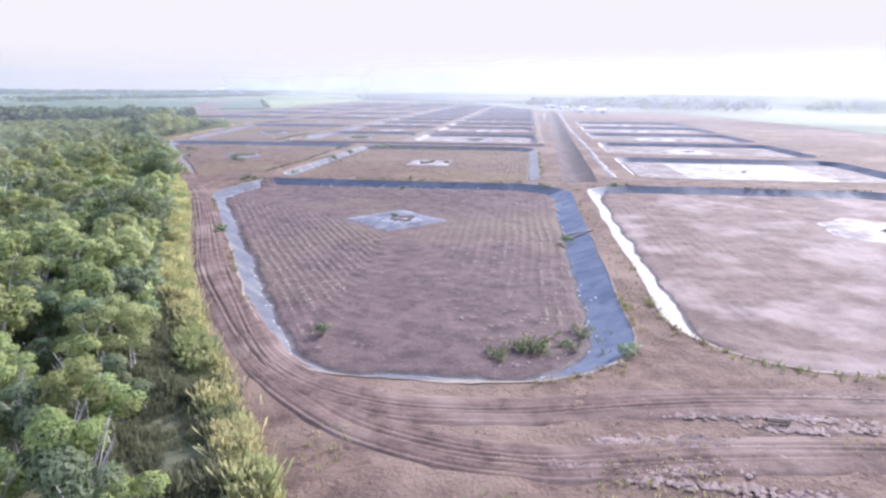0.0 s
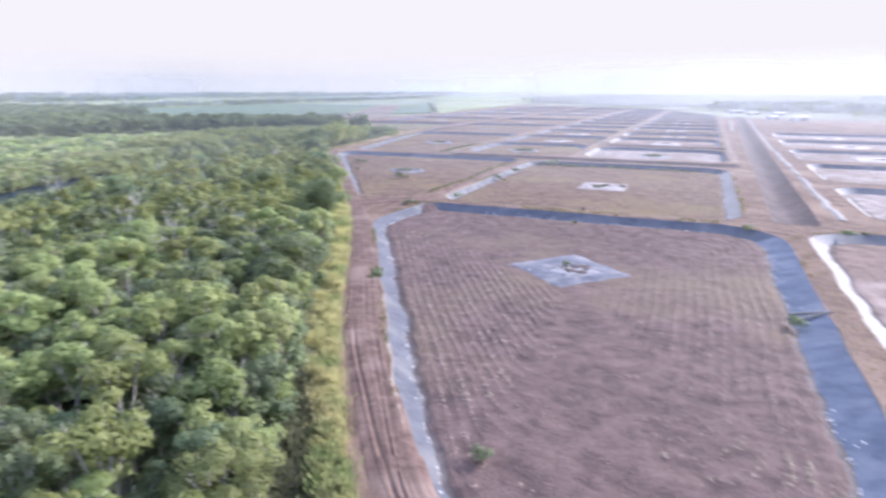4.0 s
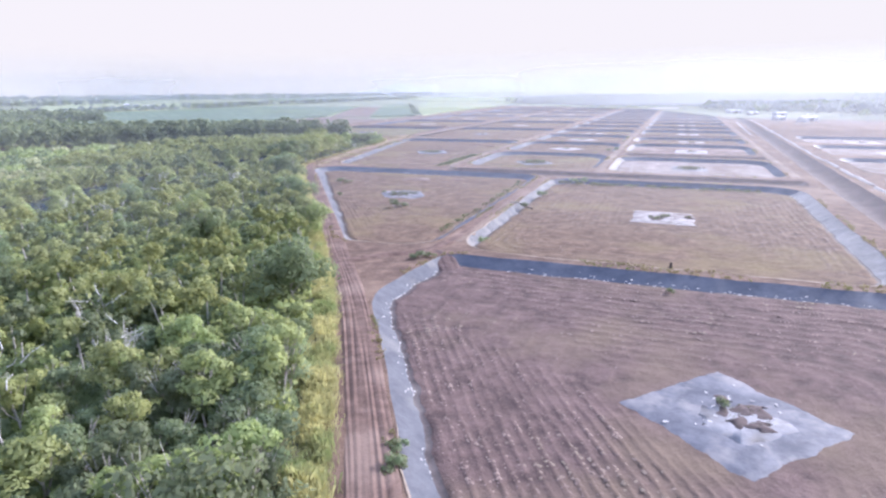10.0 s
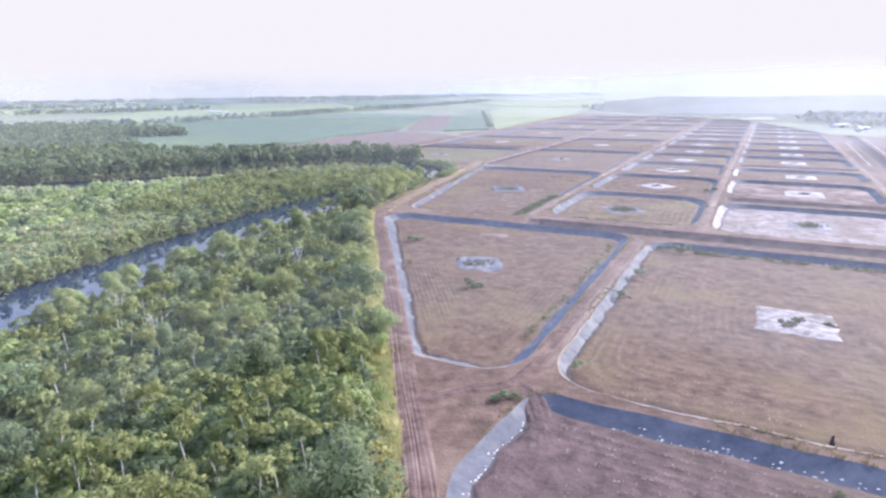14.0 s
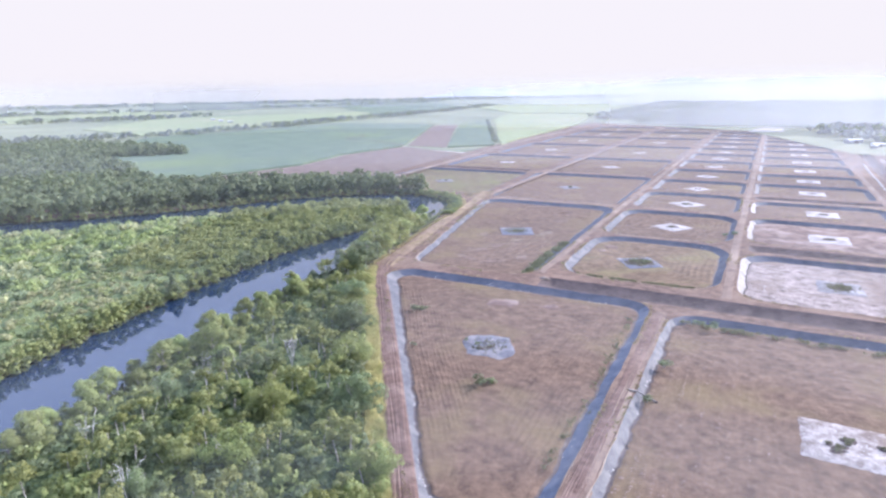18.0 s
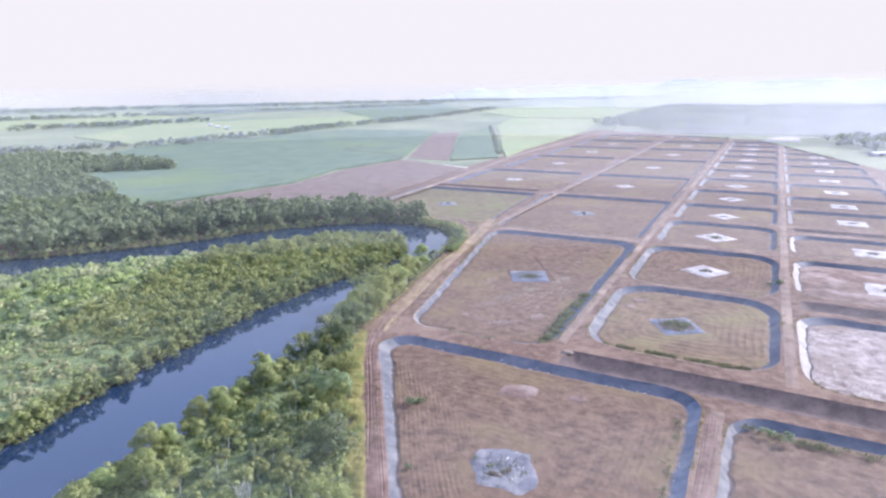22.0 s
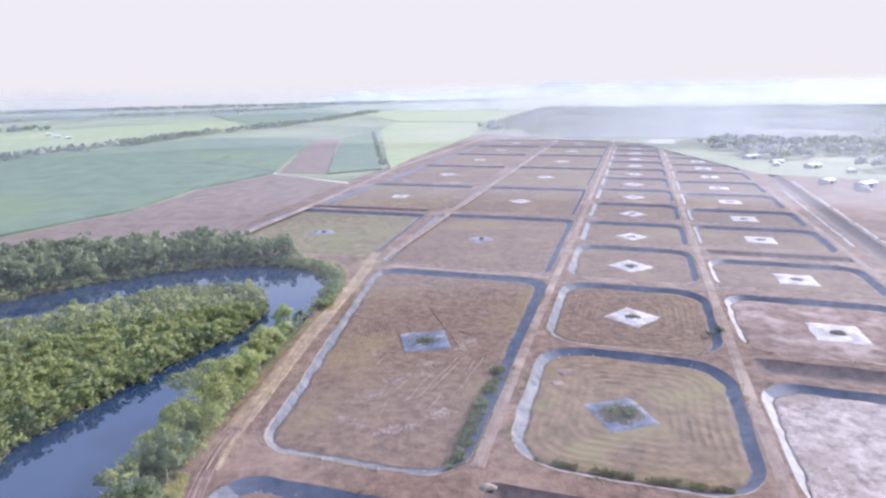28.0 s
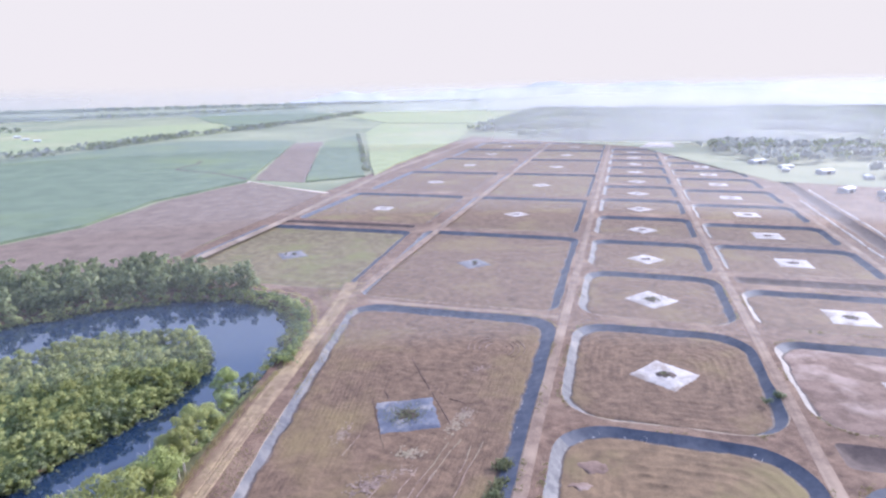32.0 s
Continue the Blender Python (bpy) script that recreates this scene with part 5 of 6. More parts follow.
grass("verge_grass", smooth_line([(-9, 342), (-5, 372), (-1.5, 403), (5.5, 440), (6.5, 462), (-2, 484), (-30, 501)], 8), 1.4, 6000, 0.7, 42, "dry yellow grass on the river bank", off=-1.6)

hedge_l = smooth_line([(2, 430), (3, 446), (0.5, 465), (-8, 477), (-20, 486), (-40, 491)], 40)
rngh = np.random.default_rng(77)
canopy("bank_shrubs", np.repeat(hedge_l[::2], 2, 0) + rngh.normal(0, 0.9, (len(hedge_l[::2]) * 2, 2)), rngh, (1.6, 3.2), 1.7, 170, 0.30, (M_LEAF, M_LEAF2, M_LEAF5), (0.4, 0.25, 0.35), "dense green hedge of mangroves round the river bend", base=-0.1, lobes=7)

under = EDGE_L[(EDGE_L[:, 1] > 108)]
ul = np.concatenate([[0], np.cumsum(np.linalg.norm(np.diff(under, axis=0), axis=1))])
rngu = np.random.default_rng(78)
us = rngu.uniform(0, ul[-1], 420)
up_ = np.c_[np.interp(us, ul, under[:, 0]) - rngu.uniform(3.9, 8.0, 420), np.interp(us, ul, under[:, 1])]
low, rngu = scatter(wood_poly, 4.6, 79)
low = low[(low[:, 1] > 100) & (low[:, 1] < 235) & bank_gap(low, EDGE_L, 6.0) & ~inside(RIVER, low)]
canopy("undergrowth", low, rngu, (2.8, 5.0), 3.1, 85, 0.6, (M_LEAF, M_LEAF2), (0.6, 0.4), "green undergrowth beneath the trees", base=0.1, lobes=6)
canopy("undergrowth", up_, rngu, (1.8, 4.2), 1.9, 130, 0.36, (M_LEAF, M_LEAF3, M_LEAF5), (0.5, 0.25, 0.25), "green undergrowth filling the wood edge", base=0.0, lobes=7)

# ---------- trees on the narrow bank ----------
spec = [(-9, 386, 0, 0.7), (-11, 377, 2, 0.9), (-9.5, 369, 3, 0.9), (-13.5, 354, 4, 1.1), (-12, 347, 1, 1.1), (-7.5, 381, 2, 0.7), (-8, 356, 2, 0.9), (-30, 255, 2, 1.2), (-31, 252, 4, 1.0)]
for x, y, k, sc in spec:
    o = copy_thing(kinds[k], Matrix.Translation((x, y, 0)) @ Matrix.Rotation(x * 1.7, 4, "Z"))
    o.scale = (sc, sc, sc * 0.95)

# the great grey-green tree by the road junction and other large crowns at the wood edge
big = make_tree(9, 11.0, 5.4, 3600, 0.30, M_LEAF3, "large spreading grey-green tree at the wood edge", name="spreading_tree", lobes=22, base=0.12)
big.location = (34.3, 181.5, 0)
for x, y, sc in ((15.5, 243, 0.9), (4, 276, 1.0), (-2, 296, 0.9), (-10, 322, 1.05), (-12, 338, 0.9), (38, 160, 0.75)):
    o = copy_thing(big, Matrix.Translation((x, y, 0)) @ Matrix.Rotation(y, 4, "Z"))
    o.scale = (sc, sc, sc)


olive = make_tree(29, 11.0, 6.0, 4200, 0.30, M_LEAF5, "large light olive tree on the narrow river bank", name="spreading_tree", lobes=26, base=0.02)
olive.location = (-12, 362, 0)
olive.scale = (1.35, 1.35, 1.2)
for x, y, sc in ((-9.5, 376, 0.9), (-11, 349, 1.05), (-14, 339, 0.9), (24, 226, 0.7), (8.5, 262, 0.8), (-5, 308, 0.8)):
    o = copy_thing(olive, Matrix.Translation((x, y, 0)) @ Matrix.Rotation(y * 1.3, 4, "Z"))
    o.scale = (sc, sc, sc)
tops, rngw = scatter(wood_poly, 11.0, 83)
tops = tops[(tops[:, 1] > 165) & (tops[:, 1] < 338) & bank_gap(tops, EDGE_L, 5.0) & bank_gap(tops, E_L, 14.0) & ~inside(RIVER, tops)]
bright = make_tree(39, 9.5, 4.4, 3400, 0.26, M_LEAF2, "bright yellow-green rounded tree by the river", name="spreading_tree", lobes=13, base=0.08)
bright.location = (-24, 262, 0)
for x, y, sc in ((-7.4, 411, 0.85), (-5.6, 404, 0.6), (-8.2, 392, 0.95), (-7.0, 398, 0.7), (-6.0, 371, 0.55), (-15, 350, 0.95), (-10, 384, 0.85)):
    o = copy_thing(bright, Matrix.Translation((x, y, 0)) @ Matrix.Rotation(y * 1.3, 4, "Z"))
    o.scale = (sc, sc, sc)
shore_y = np.arange(222, 314, 4.2)
for i, y in enumerate(shore_y):
    x = E_L[np.abs(E_L[:, 1] - y).argmin(), 0] + 2.4 + 1.8 * math.sin(i * 2.4)
    o = copy_thing(bright, Matrix.Translation((x, y, 0)) @ Matrix.Rotation(i * 2.1, 4, "Z"))
    sc = 0.62 + 0.16 * math.sin(i * 1.7)
    o.scale = (sc, sc, sc * 1.1)
for i, (x, y) in enumerate(tops):
    if rngw.random() < 0.75:
        o = copy_thing((bright, olive, bright, big)[i % 4], Matrix.Translation((x, y, 0)) @ Matrix.Rotation(i * 1.1, 4, "Z"))
        sc = rngw.uniform(0.5, 0.85)
        o.scale = (sc * 0.85, sc * 0.85, sc)
dome = make_tree(19, 10.0, 5.0, 2800, 0.30, M_LEAF, "dense rounded dark green tree at the wood edge", name="spreading_tree", lobes=30, base=0.1)
dome.location = (41, 139, 0)
for x, y, sc in ((33, 131, 0.85), (46, 122, 0.7), (40, 152, 0.7)):
    o = copy_thing(dome, Matrix.Translation((x, y, 0)) @ Matrix.Rotation(y, 4, "Z"))
    o.scale = (sc, sc, sc)


# ---------- bare trees ----------
def bare_tree(seed, h, spread, label):
    rng_ = np.random.default_rng(seed)
    e = thing("bare_tree", label, "tree", "dead trees in the wood")
    v, f = limbs(rng_, h, spread * 0.75, 0.11, 6, up=0.5)
    part("trunk", mesh_np("trunk", v, f, M_BONE, True), e)
    pcs = []
    for i in range(8):
        th = rng_.uniform(0, 6.28)
        z = h * rng_.uniform(0.6, 0.9)
        st = np.array([math.cos(th), math.sin(th), 0]) * spread * rng_.uniform(0.1, 0.5) + [0, 0, z]
        en = st + np.array([math.cos(th + rng_.normal(0, 0.6)), math.sin(th + rng_.normal(0, 0.6)), rng_.uniform(0.1, 0.9)]) * spread * 0.35
        v, f = tube([tuple(st), tuple((st + en) / 2 + rng_.normal(0, 0.1, 3)), tuple(en)], [0.045, 0.035, 0.02], 4)
        part("branch", mesh_np("branch", v, f, M_BONE), e)
    return e


M_BONE = material("bleached_dead_wood", (0.42, 0.40, 0.38), (0.62, 0.60, 0.58), scale=1.5, fine=8)
db = [bare_tree(61, 11.0, 4.0, "leafless bleached dead tree standing in the wood"), bare_tree(62, 10.2, 3.6, "leafless pale dead tree with crooked limbs")]
db[0].location, db[1].location = (22, 151, 0), (24, 144, 0)
for i, (x, y) in enumerate([(19, 167), (25, 161), (12, 152), (2, 172), (-8, 214), (-24, 226), (-16, 246), (-4, 258), (-28, 190)]):
    o = copy_thing(db[i % 2], Matrix.Translation((x, y, 0)) @ Matrix.Rotation(i * 1.3, 4, "Z"))
    o.scale = (0.9, 0.9, 0.85 + 0.05 * (i % 4))


# ---------- shrubs in the ponds ----------
def shrub(seed, h, spread, n, mat, label):
    rng_ = np.random.default_rng(seed)
    e = thing("shrub", label, "shrub", "shrubs in the ponds")
    pcs = []
    for i in range(5):
        th = rng_.uniform(0, 6.28)
        en = (math.cos(th) * spread * 0.4, math.sin(th) * spread * 0.4, h * 0.6)
        pcs.append(tube([(0, 0, -0.1), (en[0] * 0.4, en[1] * 0.4, h * 0.3), en], [0.05, 0.04, 0.02], 4))
    v, f = joined(pcs)
    part("stems", mesh_np("stems", v, f, M_BARK), e)
    v, f, soft = tuft(rng_, n, 7, spread, h, 0.22, 0.1)
    part("leaves", mesh_np("leaves", v, f, mat, soft=soft), e)
    return e


sh = [shrub(71, 2.2, 1.8, 260, M_LEAF, "dense green shrub on the pond bank"), shrub(72, 1.4, 1.5, 220, M_LEAF3, "low grey-green shrub on pond mud")]
spots = [(92, 105.5, -1.3, 0, 0.55), (90, 104.5, -1.3, 1, 0.6), (87.5, 104.2, -1.3, 1, 0.55), (67, 111, -1.3, 0, 0.8), (93.5, 99.5, 0, 1, 0.9), (104.5, 141, -0.8, 1, 1.0), (36, 263, -1.2, 0, 1.3), (38, 264, -1.2, 1, 1.1), (75, 276, -0.8, 0, 1.2), (69, 260, -0.8, 0, 1.0), (13, 303, -1.2, 0, 1.2), (15, 305, -1.2, 1, 1.0), (91, 299, -0.6, 0, 1.2), (88, 301, -0.4, 1, 1.2), (18, 280, -1.2, 0, 0.7), (49, 364, -0.8, 0, 0.80), (47, 357, -0.9, 0, 0.91), (44, 346, -1.0, 0, 0.69), (53, 373, -0.8, 0, 0.69), (45, 351, -1.0, 1, 0.59), (42, 341, -0.8, 1, 0.54), (56, 383, -0.9, 1, 0.70), (50.5, 153.5, -0.3, 1, 0.9), (50, 156, -0.2, 1, 0.7), (46, 211, -0.2, 0, 0.7), (58, 224, -0.2, 1, 0.9), (85, 197.5, -1.0, 1, 0.6), (83, 359, -1.0, 0, 0.8), (80, 361, -1.0, 1, 0.9), (85, 360, -1.0, 1, 0.9), (125, 404, -1.0, 0, 1.3), (121, 402, -1.0, 0, 1.0), (33, 283, -1.0, 1, 0.6), (30, 285, -1.0, 1, 0.5), (*G(24.8, 181.7), -1.15, 0, 0.55), (*G(0.3, 161.5), 0, 0, 0.6), (*G(0.0, 164), 0, 1, 0.5), (*G(-20.6, 215.8), 0, 0, 0.8), (*G(-19.2, 217), 0, 1, 0.8), (118, 190, 0, 1, 1.0), (135, 186, 0, 1, 1.1), (138, 186, 0, 0, 0.6)]
for i, (x, y, z, k, sc) in enumerate(spots):
    if i < 2:
        o = sh[i]
        o.matrix_basis = Matrix.Translation((x, y, z))
        k = i
    else:
        o = copy_thing(sh[k], Matrix.Translation((x, y, z)) @ Matrix.Rotation(i * 0.9, 4, "Z"))
    o.scale = (sc, sc, sc * 0.65)


# ---------- sheds beyond the ponds ----------
def shed(x, y, w, d, h, turn, roof, label):
    w, d, h = w * 0.62, d * 0.62, h * 0.66
    e = thing("shed", label, "shed", "farm sheds", at=(x, y, 0))
    e.rotation_euler[2] = radians(turn)
    bm = bmesh.new()
    bmesh.ops.create_cube(bm, size=1.0, matrix=Matrix.Translation((0, 0, h / 2)) @ Matrix.Diagonal((w, d, h, 1)))
    me = bpy.data.meshes.new("wall")
    bm.to_mesh(me)
    bm.free()
    me.materials.append(M_WHITE)
    part("wall", me, e)
    r = h * 0.35
    v = [(-w / 2 - 0.4, -d / 2 - 0.4, h), (w / 2 + 0.4, -d / 2 - 0.4, h), (w / 2 + 0.4, d / 2 + 0.4, h), (-w / 2 - 0.4, d / 2 + 0.4, h), (-w / 2 - 0.4, 0, h + r), (w / 2 + 0.4, 0, h + r)]
    me = bpy.data.meshes.new("roof")
    me.from_pydata(v, [], [(0, 1, 5, 4), (2, 3, 4, 5), (0, 4, 3), (1, 2, 5), (0, 3, 2, 1)])
    me.materials.append(roof)
    part("roof", me, e, "low pitched metal roof")
    bm = bmesh.new()
    bmesh.ops.create_cube(bm, size=1.0, matrix=Matrix.Translation((0, -d / 2 - 0.03, h * 0.38)) @ Matrix.Diagonal((w * 0.3, 0.12, h * 0.76, 1)))
    me = bpy.data.meshes.new("door")
    bm.to_mesh(me)
    bm.free()
    me.materials.append(M_DITCH)
    part("door", me, e, "dark open shed door")
    return e


M_ROOF = material("pale_metal_roof", (0.45, 0.47, 0.50), (0.58, 0.60, 0.62), rough=0.5, scale=0.3, fine=2, bump=0.1)
for x, y, w, d, h, tn in ((357, 827, 26, 12, 5, 20), (362, 790, 18, 10, 4, 10), (350, 770, 14, 9, 4, 60), (372, 752, 20, 12, 5, 15), (330, 668, 16, 11, 4.5, 25), (346, 650, 22, 12, 5, 20), (385, 720, 14, 8, 4, 70)):
    shed(x, y, w, d, h, tn, M_ROOF, "white metal farm shed beyond the ponds")
for x, y in ((-640, 1330), (-700, 1400), (-596, 1290)):
    shed(x, y, 16, 10, 5, 30, M_ROOF, "small white farm building among cane fields")


# ---------- tufts ----------
def tufts(name, q, h, seed, label, mat, z=0.0):
    """Upright cards in small bunches at the points q."""
    rng_ = np.random.default_rng(seed)
    q = np.repeat(np.asarray(q), 6, 0) + rng_.normal(0, h * 0.45, (len(q) * 6, 2))
    n = len(q)
    th = rng_.uniform(0, 6.28, n)
    hh = h * rng_.uniform(0.4, 1.2, n)
    a = np.c_[np.cos(th) * hh * 0.16, np.sin(th) * hh * 0.16, np.zeros(n)]
    b = np.c_[rng_.normal(0, 0.3, n) * hh, rng_.normal(0, 0.3, n) * hh, hh]
    base = np.c_[q, np.full(n, z - 0.02)]
    v = np.stack([base - a * 0.5, base + a * 0.5, base + a + b, base - a + b * 0.9], 1).reshape(-1, 3)
    return tagged(new(name, mesh_np(name, v, np.arange(n * 4).reshape(n, 4), mat)), label, "grass", kind="stuff")


M_STRAW = leafy(material("straw_and_green_tufts", (0.20, 0.17, 0.08), (0.34, 0.29, 0.16), scale=0.3, fine=3, bump=0, c3=(0.19, 0.22, 0.08), big=0.07, island=True), 0.4)
rim_pts = []
rng4 = np.random.default_rng(91)
for h in HOLES[:11]:
    L = np.concatenate([[0], np.cumsum(np.linalg.norm(np.diff(h, axis=0), axis=1))])
    ss = rng4.uniform(0, L[-1], int(L[-1] * 2.2))
    p = np.c_[np.interp(ss, L, h[:, 0]), np.interp(ss, L, h[:, 1])]
    c = h.mean(0)
    d = (p - c) / np.linalg.norm(p - c, axis=1)[:, None]
    p = p + d * np.abs(rng4.normal(0, 0.7, len(p)))[:, None]
    keep = np.array([noise.noise((x * 0.07, y * 0.07, 6.0)) > 0.05 for x, y in p])
    rim_pts.append(p[keep])
tufts("rim_grass", np.concatenate(rim_pts), 0.38, 92, "dry grass tufts along the pond rims", M_STRAW)
fq, rng5 = scatter([(66, 62), (150, 45), (150, 84), (118, 82), (92, 86), (74, 89), (66, 94)], 0.8, 93)
keep = np.array([noise.noise((x * 0.12, y * 0.12, 9.0)) > -0.02 for x, y in fq])
tufts("field_grass", fq[keep], 0.3, 94, "sparse dry grass on the open earth", M_STRAW)
gq, rng5 = scatter([G(60, 121), G(63.5, 121), G(63.5, 219), G(60, 219)], 0.9, 95)
tufts("field_grass", gq[rng5.random(len(gq)) < 0.5], 0.24, 96, "sparse dry grass on the bank between ponds", M_STRAW)

rq, rng5 = scatter([(-7, 342), (-2, 345), (8, 400), (16, 450), (18, 500), (-6, 500), (9, 470), (5, 440), (-1, 402), (-5, 372)], 0.8, 97)
keep = np.array([noise.noise((x * 0.1, y * 0.1, 2.0)) > -0.05 for x, y in rq])
tufts("field_grass", rq[keep], 0.3, 98, "straw-coloured grass on the strip beside the river", M_STRAW)

long_pond = bpy.data.objects["pond.004"]
TURNED = ((31.7, 367.8, 18, 65), (34.6, 369.3, 26, 64), (38.5, 374, 10, 63), (40.8, 379.2, 16, 61), (44.7, 372.1, 22, 67), (46.9, 380.8, 11, 70), (28.5, 372, 9, 62), (37.5, 364, 8, 66), (23, 388, 9, 68), (26, 360, 9, 80))
SCRAPED = ((36.9, 433.1, 37, -75), (27.6, 410.9, 23, -79), (42.4, 417, 8, -63), (30.3, 415, 12, -76), (46.5, 410, 6, -35))
for i, (x0, y0, ln_, th) in enumerate(TURNED + SCRAPED):
    dark = i >= len(TURNED)
    n = int(ln_ / 0.8)
    ux, uy = math.cos(radians(th)), math.sin(radians(th))
    line = [(x0 + ux * j * 0.8 + noise.noise((j * 0.12, i, 0)) * 0.5, y0 + uy * j * 0.8, -DEPTH + 0.21 + 0.1 * noise.noise((j * 0.6, i, 3))) for j in range(n)]
    v, f = tube(line, [(0.1 if dark else 0.13) + 0.1 * noise.noise((j * 0.9, i, 5)) for j in range(n)], 5)
    part("tillage_ridge", mesh_np("tillage_ridge", v - np.array(long_pond.location), f, M_BEDD if dark else M_CLODS, True), long_pond, "dark scraped line in the mud" if dark else "pale straight ridge of turned mud")
for i, rad in enumerate((3.2, 5.0, 6.6, 8.2)):
    for th0, th1 in ((100, 190), (-60, 40)):
        line = [(61.5 + rad * math.cos(radians(q)), 438 + rad * 1.1 * math.sin(radians(q)), -DEPTH + 0.24 + 0.1 * noise.noise((q * 0.1, i, 3))) for q in range(th0, th1, 6)]
        v, f = tube(line, [0.13 + 0.1 * noise.noise((j * 0.9, i, 5)) for j in range(len(line))], 5)
        part("tillage_ridge", mesh_np("tillage_ridge", v - np.array(long_pond.location), f, M_BEDP, True), long_pond, "pale curved ridge of turned mud")
rngt = np.random.default_rng(55)
ls = []
for cx, cy, la, th in ((33, 381, 5, 15), (29, 378, 4, 20), (24, 372, 4, 30), (37, 388, 3, 10), (47, 398, 4, 60), (50, 403, 3, 55), (20, 360, 4, -30), (30, 356, 5, 10), (55, 425, 4, 40), (22, 395, 4, 70), (40, 362, 3, 25)):
    u, w = rngt.normal(0, la / 2, 130), rngt.normal(0, 0.9, 130)
    c_, s_ = math.cos(radians(th)), math.sin(radians(th))
    ls.append(np.c_[cx + u * c_ - w * s_, cy + u * s_ + w * c_, np.full(130, -DEPTH + 0.24)])
v, f = lumps(rngt, np.concatenate(ls), 0.26)
o = part("straw_litter", mesh_np("straw_litter", v - np.array(long_pond.location), f, M_CLODS, True), long_pond, "pale straw and clods on the mud")
o["kind"] = "stuff"


def open_z(x, y):
    """Height of the open ground in front of the ponds."""
    return noise.noise((x * 0.05, y * 0.05, 0)) * 0.12 + noise.noise((x * 0.25, y * 0.6, 4)) * 0.14 + noise.noise((x * 0.9, y * 0.9, 7)) * 0.12 - 0.02


cq, rngc = scatter([(68, 60), (150, 46), (150, 84), (118, 90), (92, 94), (74, 98), (68, 96)], 0.62, 99)
keep = np.array([noise.noise((x * 0.1, y * 0.25, 5.0)) + 0.6 * noise.noise((x * 0.5, y * 0.9, 8.0)) > 0.08 for x, y in cq])
cq = cq[keep]
v, f = lumps(rngc, np.c_[cq, [open_z(x, y) for x, y in cq]], 0.3)
tagged(new("loose_clods", mesh_np("loose_clods", v, f, M_SOIL, True)), "loose clods and lumps on the open earth", "clods", kind="stuff")

# pale pinkish mud smeared over the open ground beside the south track
M_SMEAR = material("pale_pinkish_mud", (0.145, 0.10, 0.084), (0.26, 0.188, 0.16), rough=0.8, scale=0.5, fine=3.0, bump=0.8, c3=(0.11, 0.078, 0.068), big=0.2)
rngm = np.random.default_rng(88)
ls = []
for i in range(42):
    cx, cy, th = rngm.uniform(83, 124), rngm.uniform(75, 90), radians(-12 + rngm.normal(0, 5))
    n, la = int(rngm.integers(90, 260)), rngm.uniform(2, 6)
    u, w = rngm.normal(0, la / 2, n), rngm.normal(0, 0.22, n)
    ls.append(np.c_[cx + u * math.cos(th) - w * math.sin(th), cy + u * math.sin(th) + w * math.cos(th)])
ls = np.concatenate(ls)
v, f = lumps(rngm, np.c_[ls, [max(open_z(x, y), 0.1) for x, y in ls]], 0.17)
tagged(new("mud_streaks", mesh_np("mud_streaks", v, f, M_SMEAR, True)), "streaks of pale pinkish mud on the open ground", "mud", kind="stuff")

# ---------- pale spoil along the long drain ----------
rngs = np.random.default_rng(66)
for side, b_lo, b_hi in ((9.3, 234, 720), (-8.0, 540, 700)):
    b_ = b_lo
    while b_ < b_hi:
        ln_ = rngs.uniform(14, 42)
        seg_pts = [G(63.5 + 14 * (q - 226) / 674 + side * (1 - 0.12 * (q > 400)), q) for q in np.linspace(b_, b_ + ln_, 6)]
        strip("spoil_bank", seg_pts, 1.5 + 0.5 * rngs.random(), 0.16, M_BANKW, "low bank of white spoil beside the long drain", "spoil bank", amp=0.8, cols=7, profile=lambda u, l: np.array([0.4 * (1 - (2 * abs(u)) ** 2) * (0.7 + 0.5 * noise.noise((p[0] * 0.4, p[1] * 0.4, 1))) - 0.2 for p in l]), seg=1.5)
        b_ += ln_ + rngs.uniform(1.5, 5)


def flat_sheet(name, poly, z, mat, label, category):
    o = jitter(np.array([p for i in range(len(poly)) for p in np.linspace(poly[i], poly[(i + 1) % len(poly)], 8, endpoint=False)]), 2.5, 0.06, 3.0)
    v, f = fill(o, [])
    return tagged(new(name, mesh_np(name, np.c_[v, np.full(len(v), z)], f, mat)), label, category, kind="structure")


flat_sheet("settling_basin", [(306, 998), (349, 989), (371, 1060), (346, 1066)], 0.32, M_SLUDGEW, "white dry settling basin at the end of the farm", "basin")

# white rounded stockpile beside the sheds
heap = thing("stockpile", "white rounded stockpile beside the farm sheds", "stockpile", at=(333, 634, 0))
tt = np.arange(28) / 28 * 2 * math.pi
hl = [jitter(np.c_[np.cos(tt) * 5.5 * q, np.sin(tt) * 4.5 * q], 0.8 * q, 0.4, 2.0) for q in (1.0, 0.85, 0.6, 0.3, 0.03)]
v, f = rings(hl, [-0.1, 1.6, 3.0, 3.8, 4.0])
part("mound", mesh_np("mound", v, f, M_BANKW, True), heap)

# boom of thin pipes across the bank of the first pond
boom = thing("drain_pipe", "pale thin pipes laid across the pond bank", "pipe", at=(109.6, 143.6, 0))
for ex, ey in ((-4.0, -0.6), (-3.9, 1.7)):
    v, f = tube([(0.4, 0, 0.2), (ex * 0.5, ey * 0.5, -0.45), (ex, ey, -1.0)], [0.19, 0.19, 0.19], 8)
    part("pipe", mesh_np("pipe", v, f, M_BANKW, True), boom)

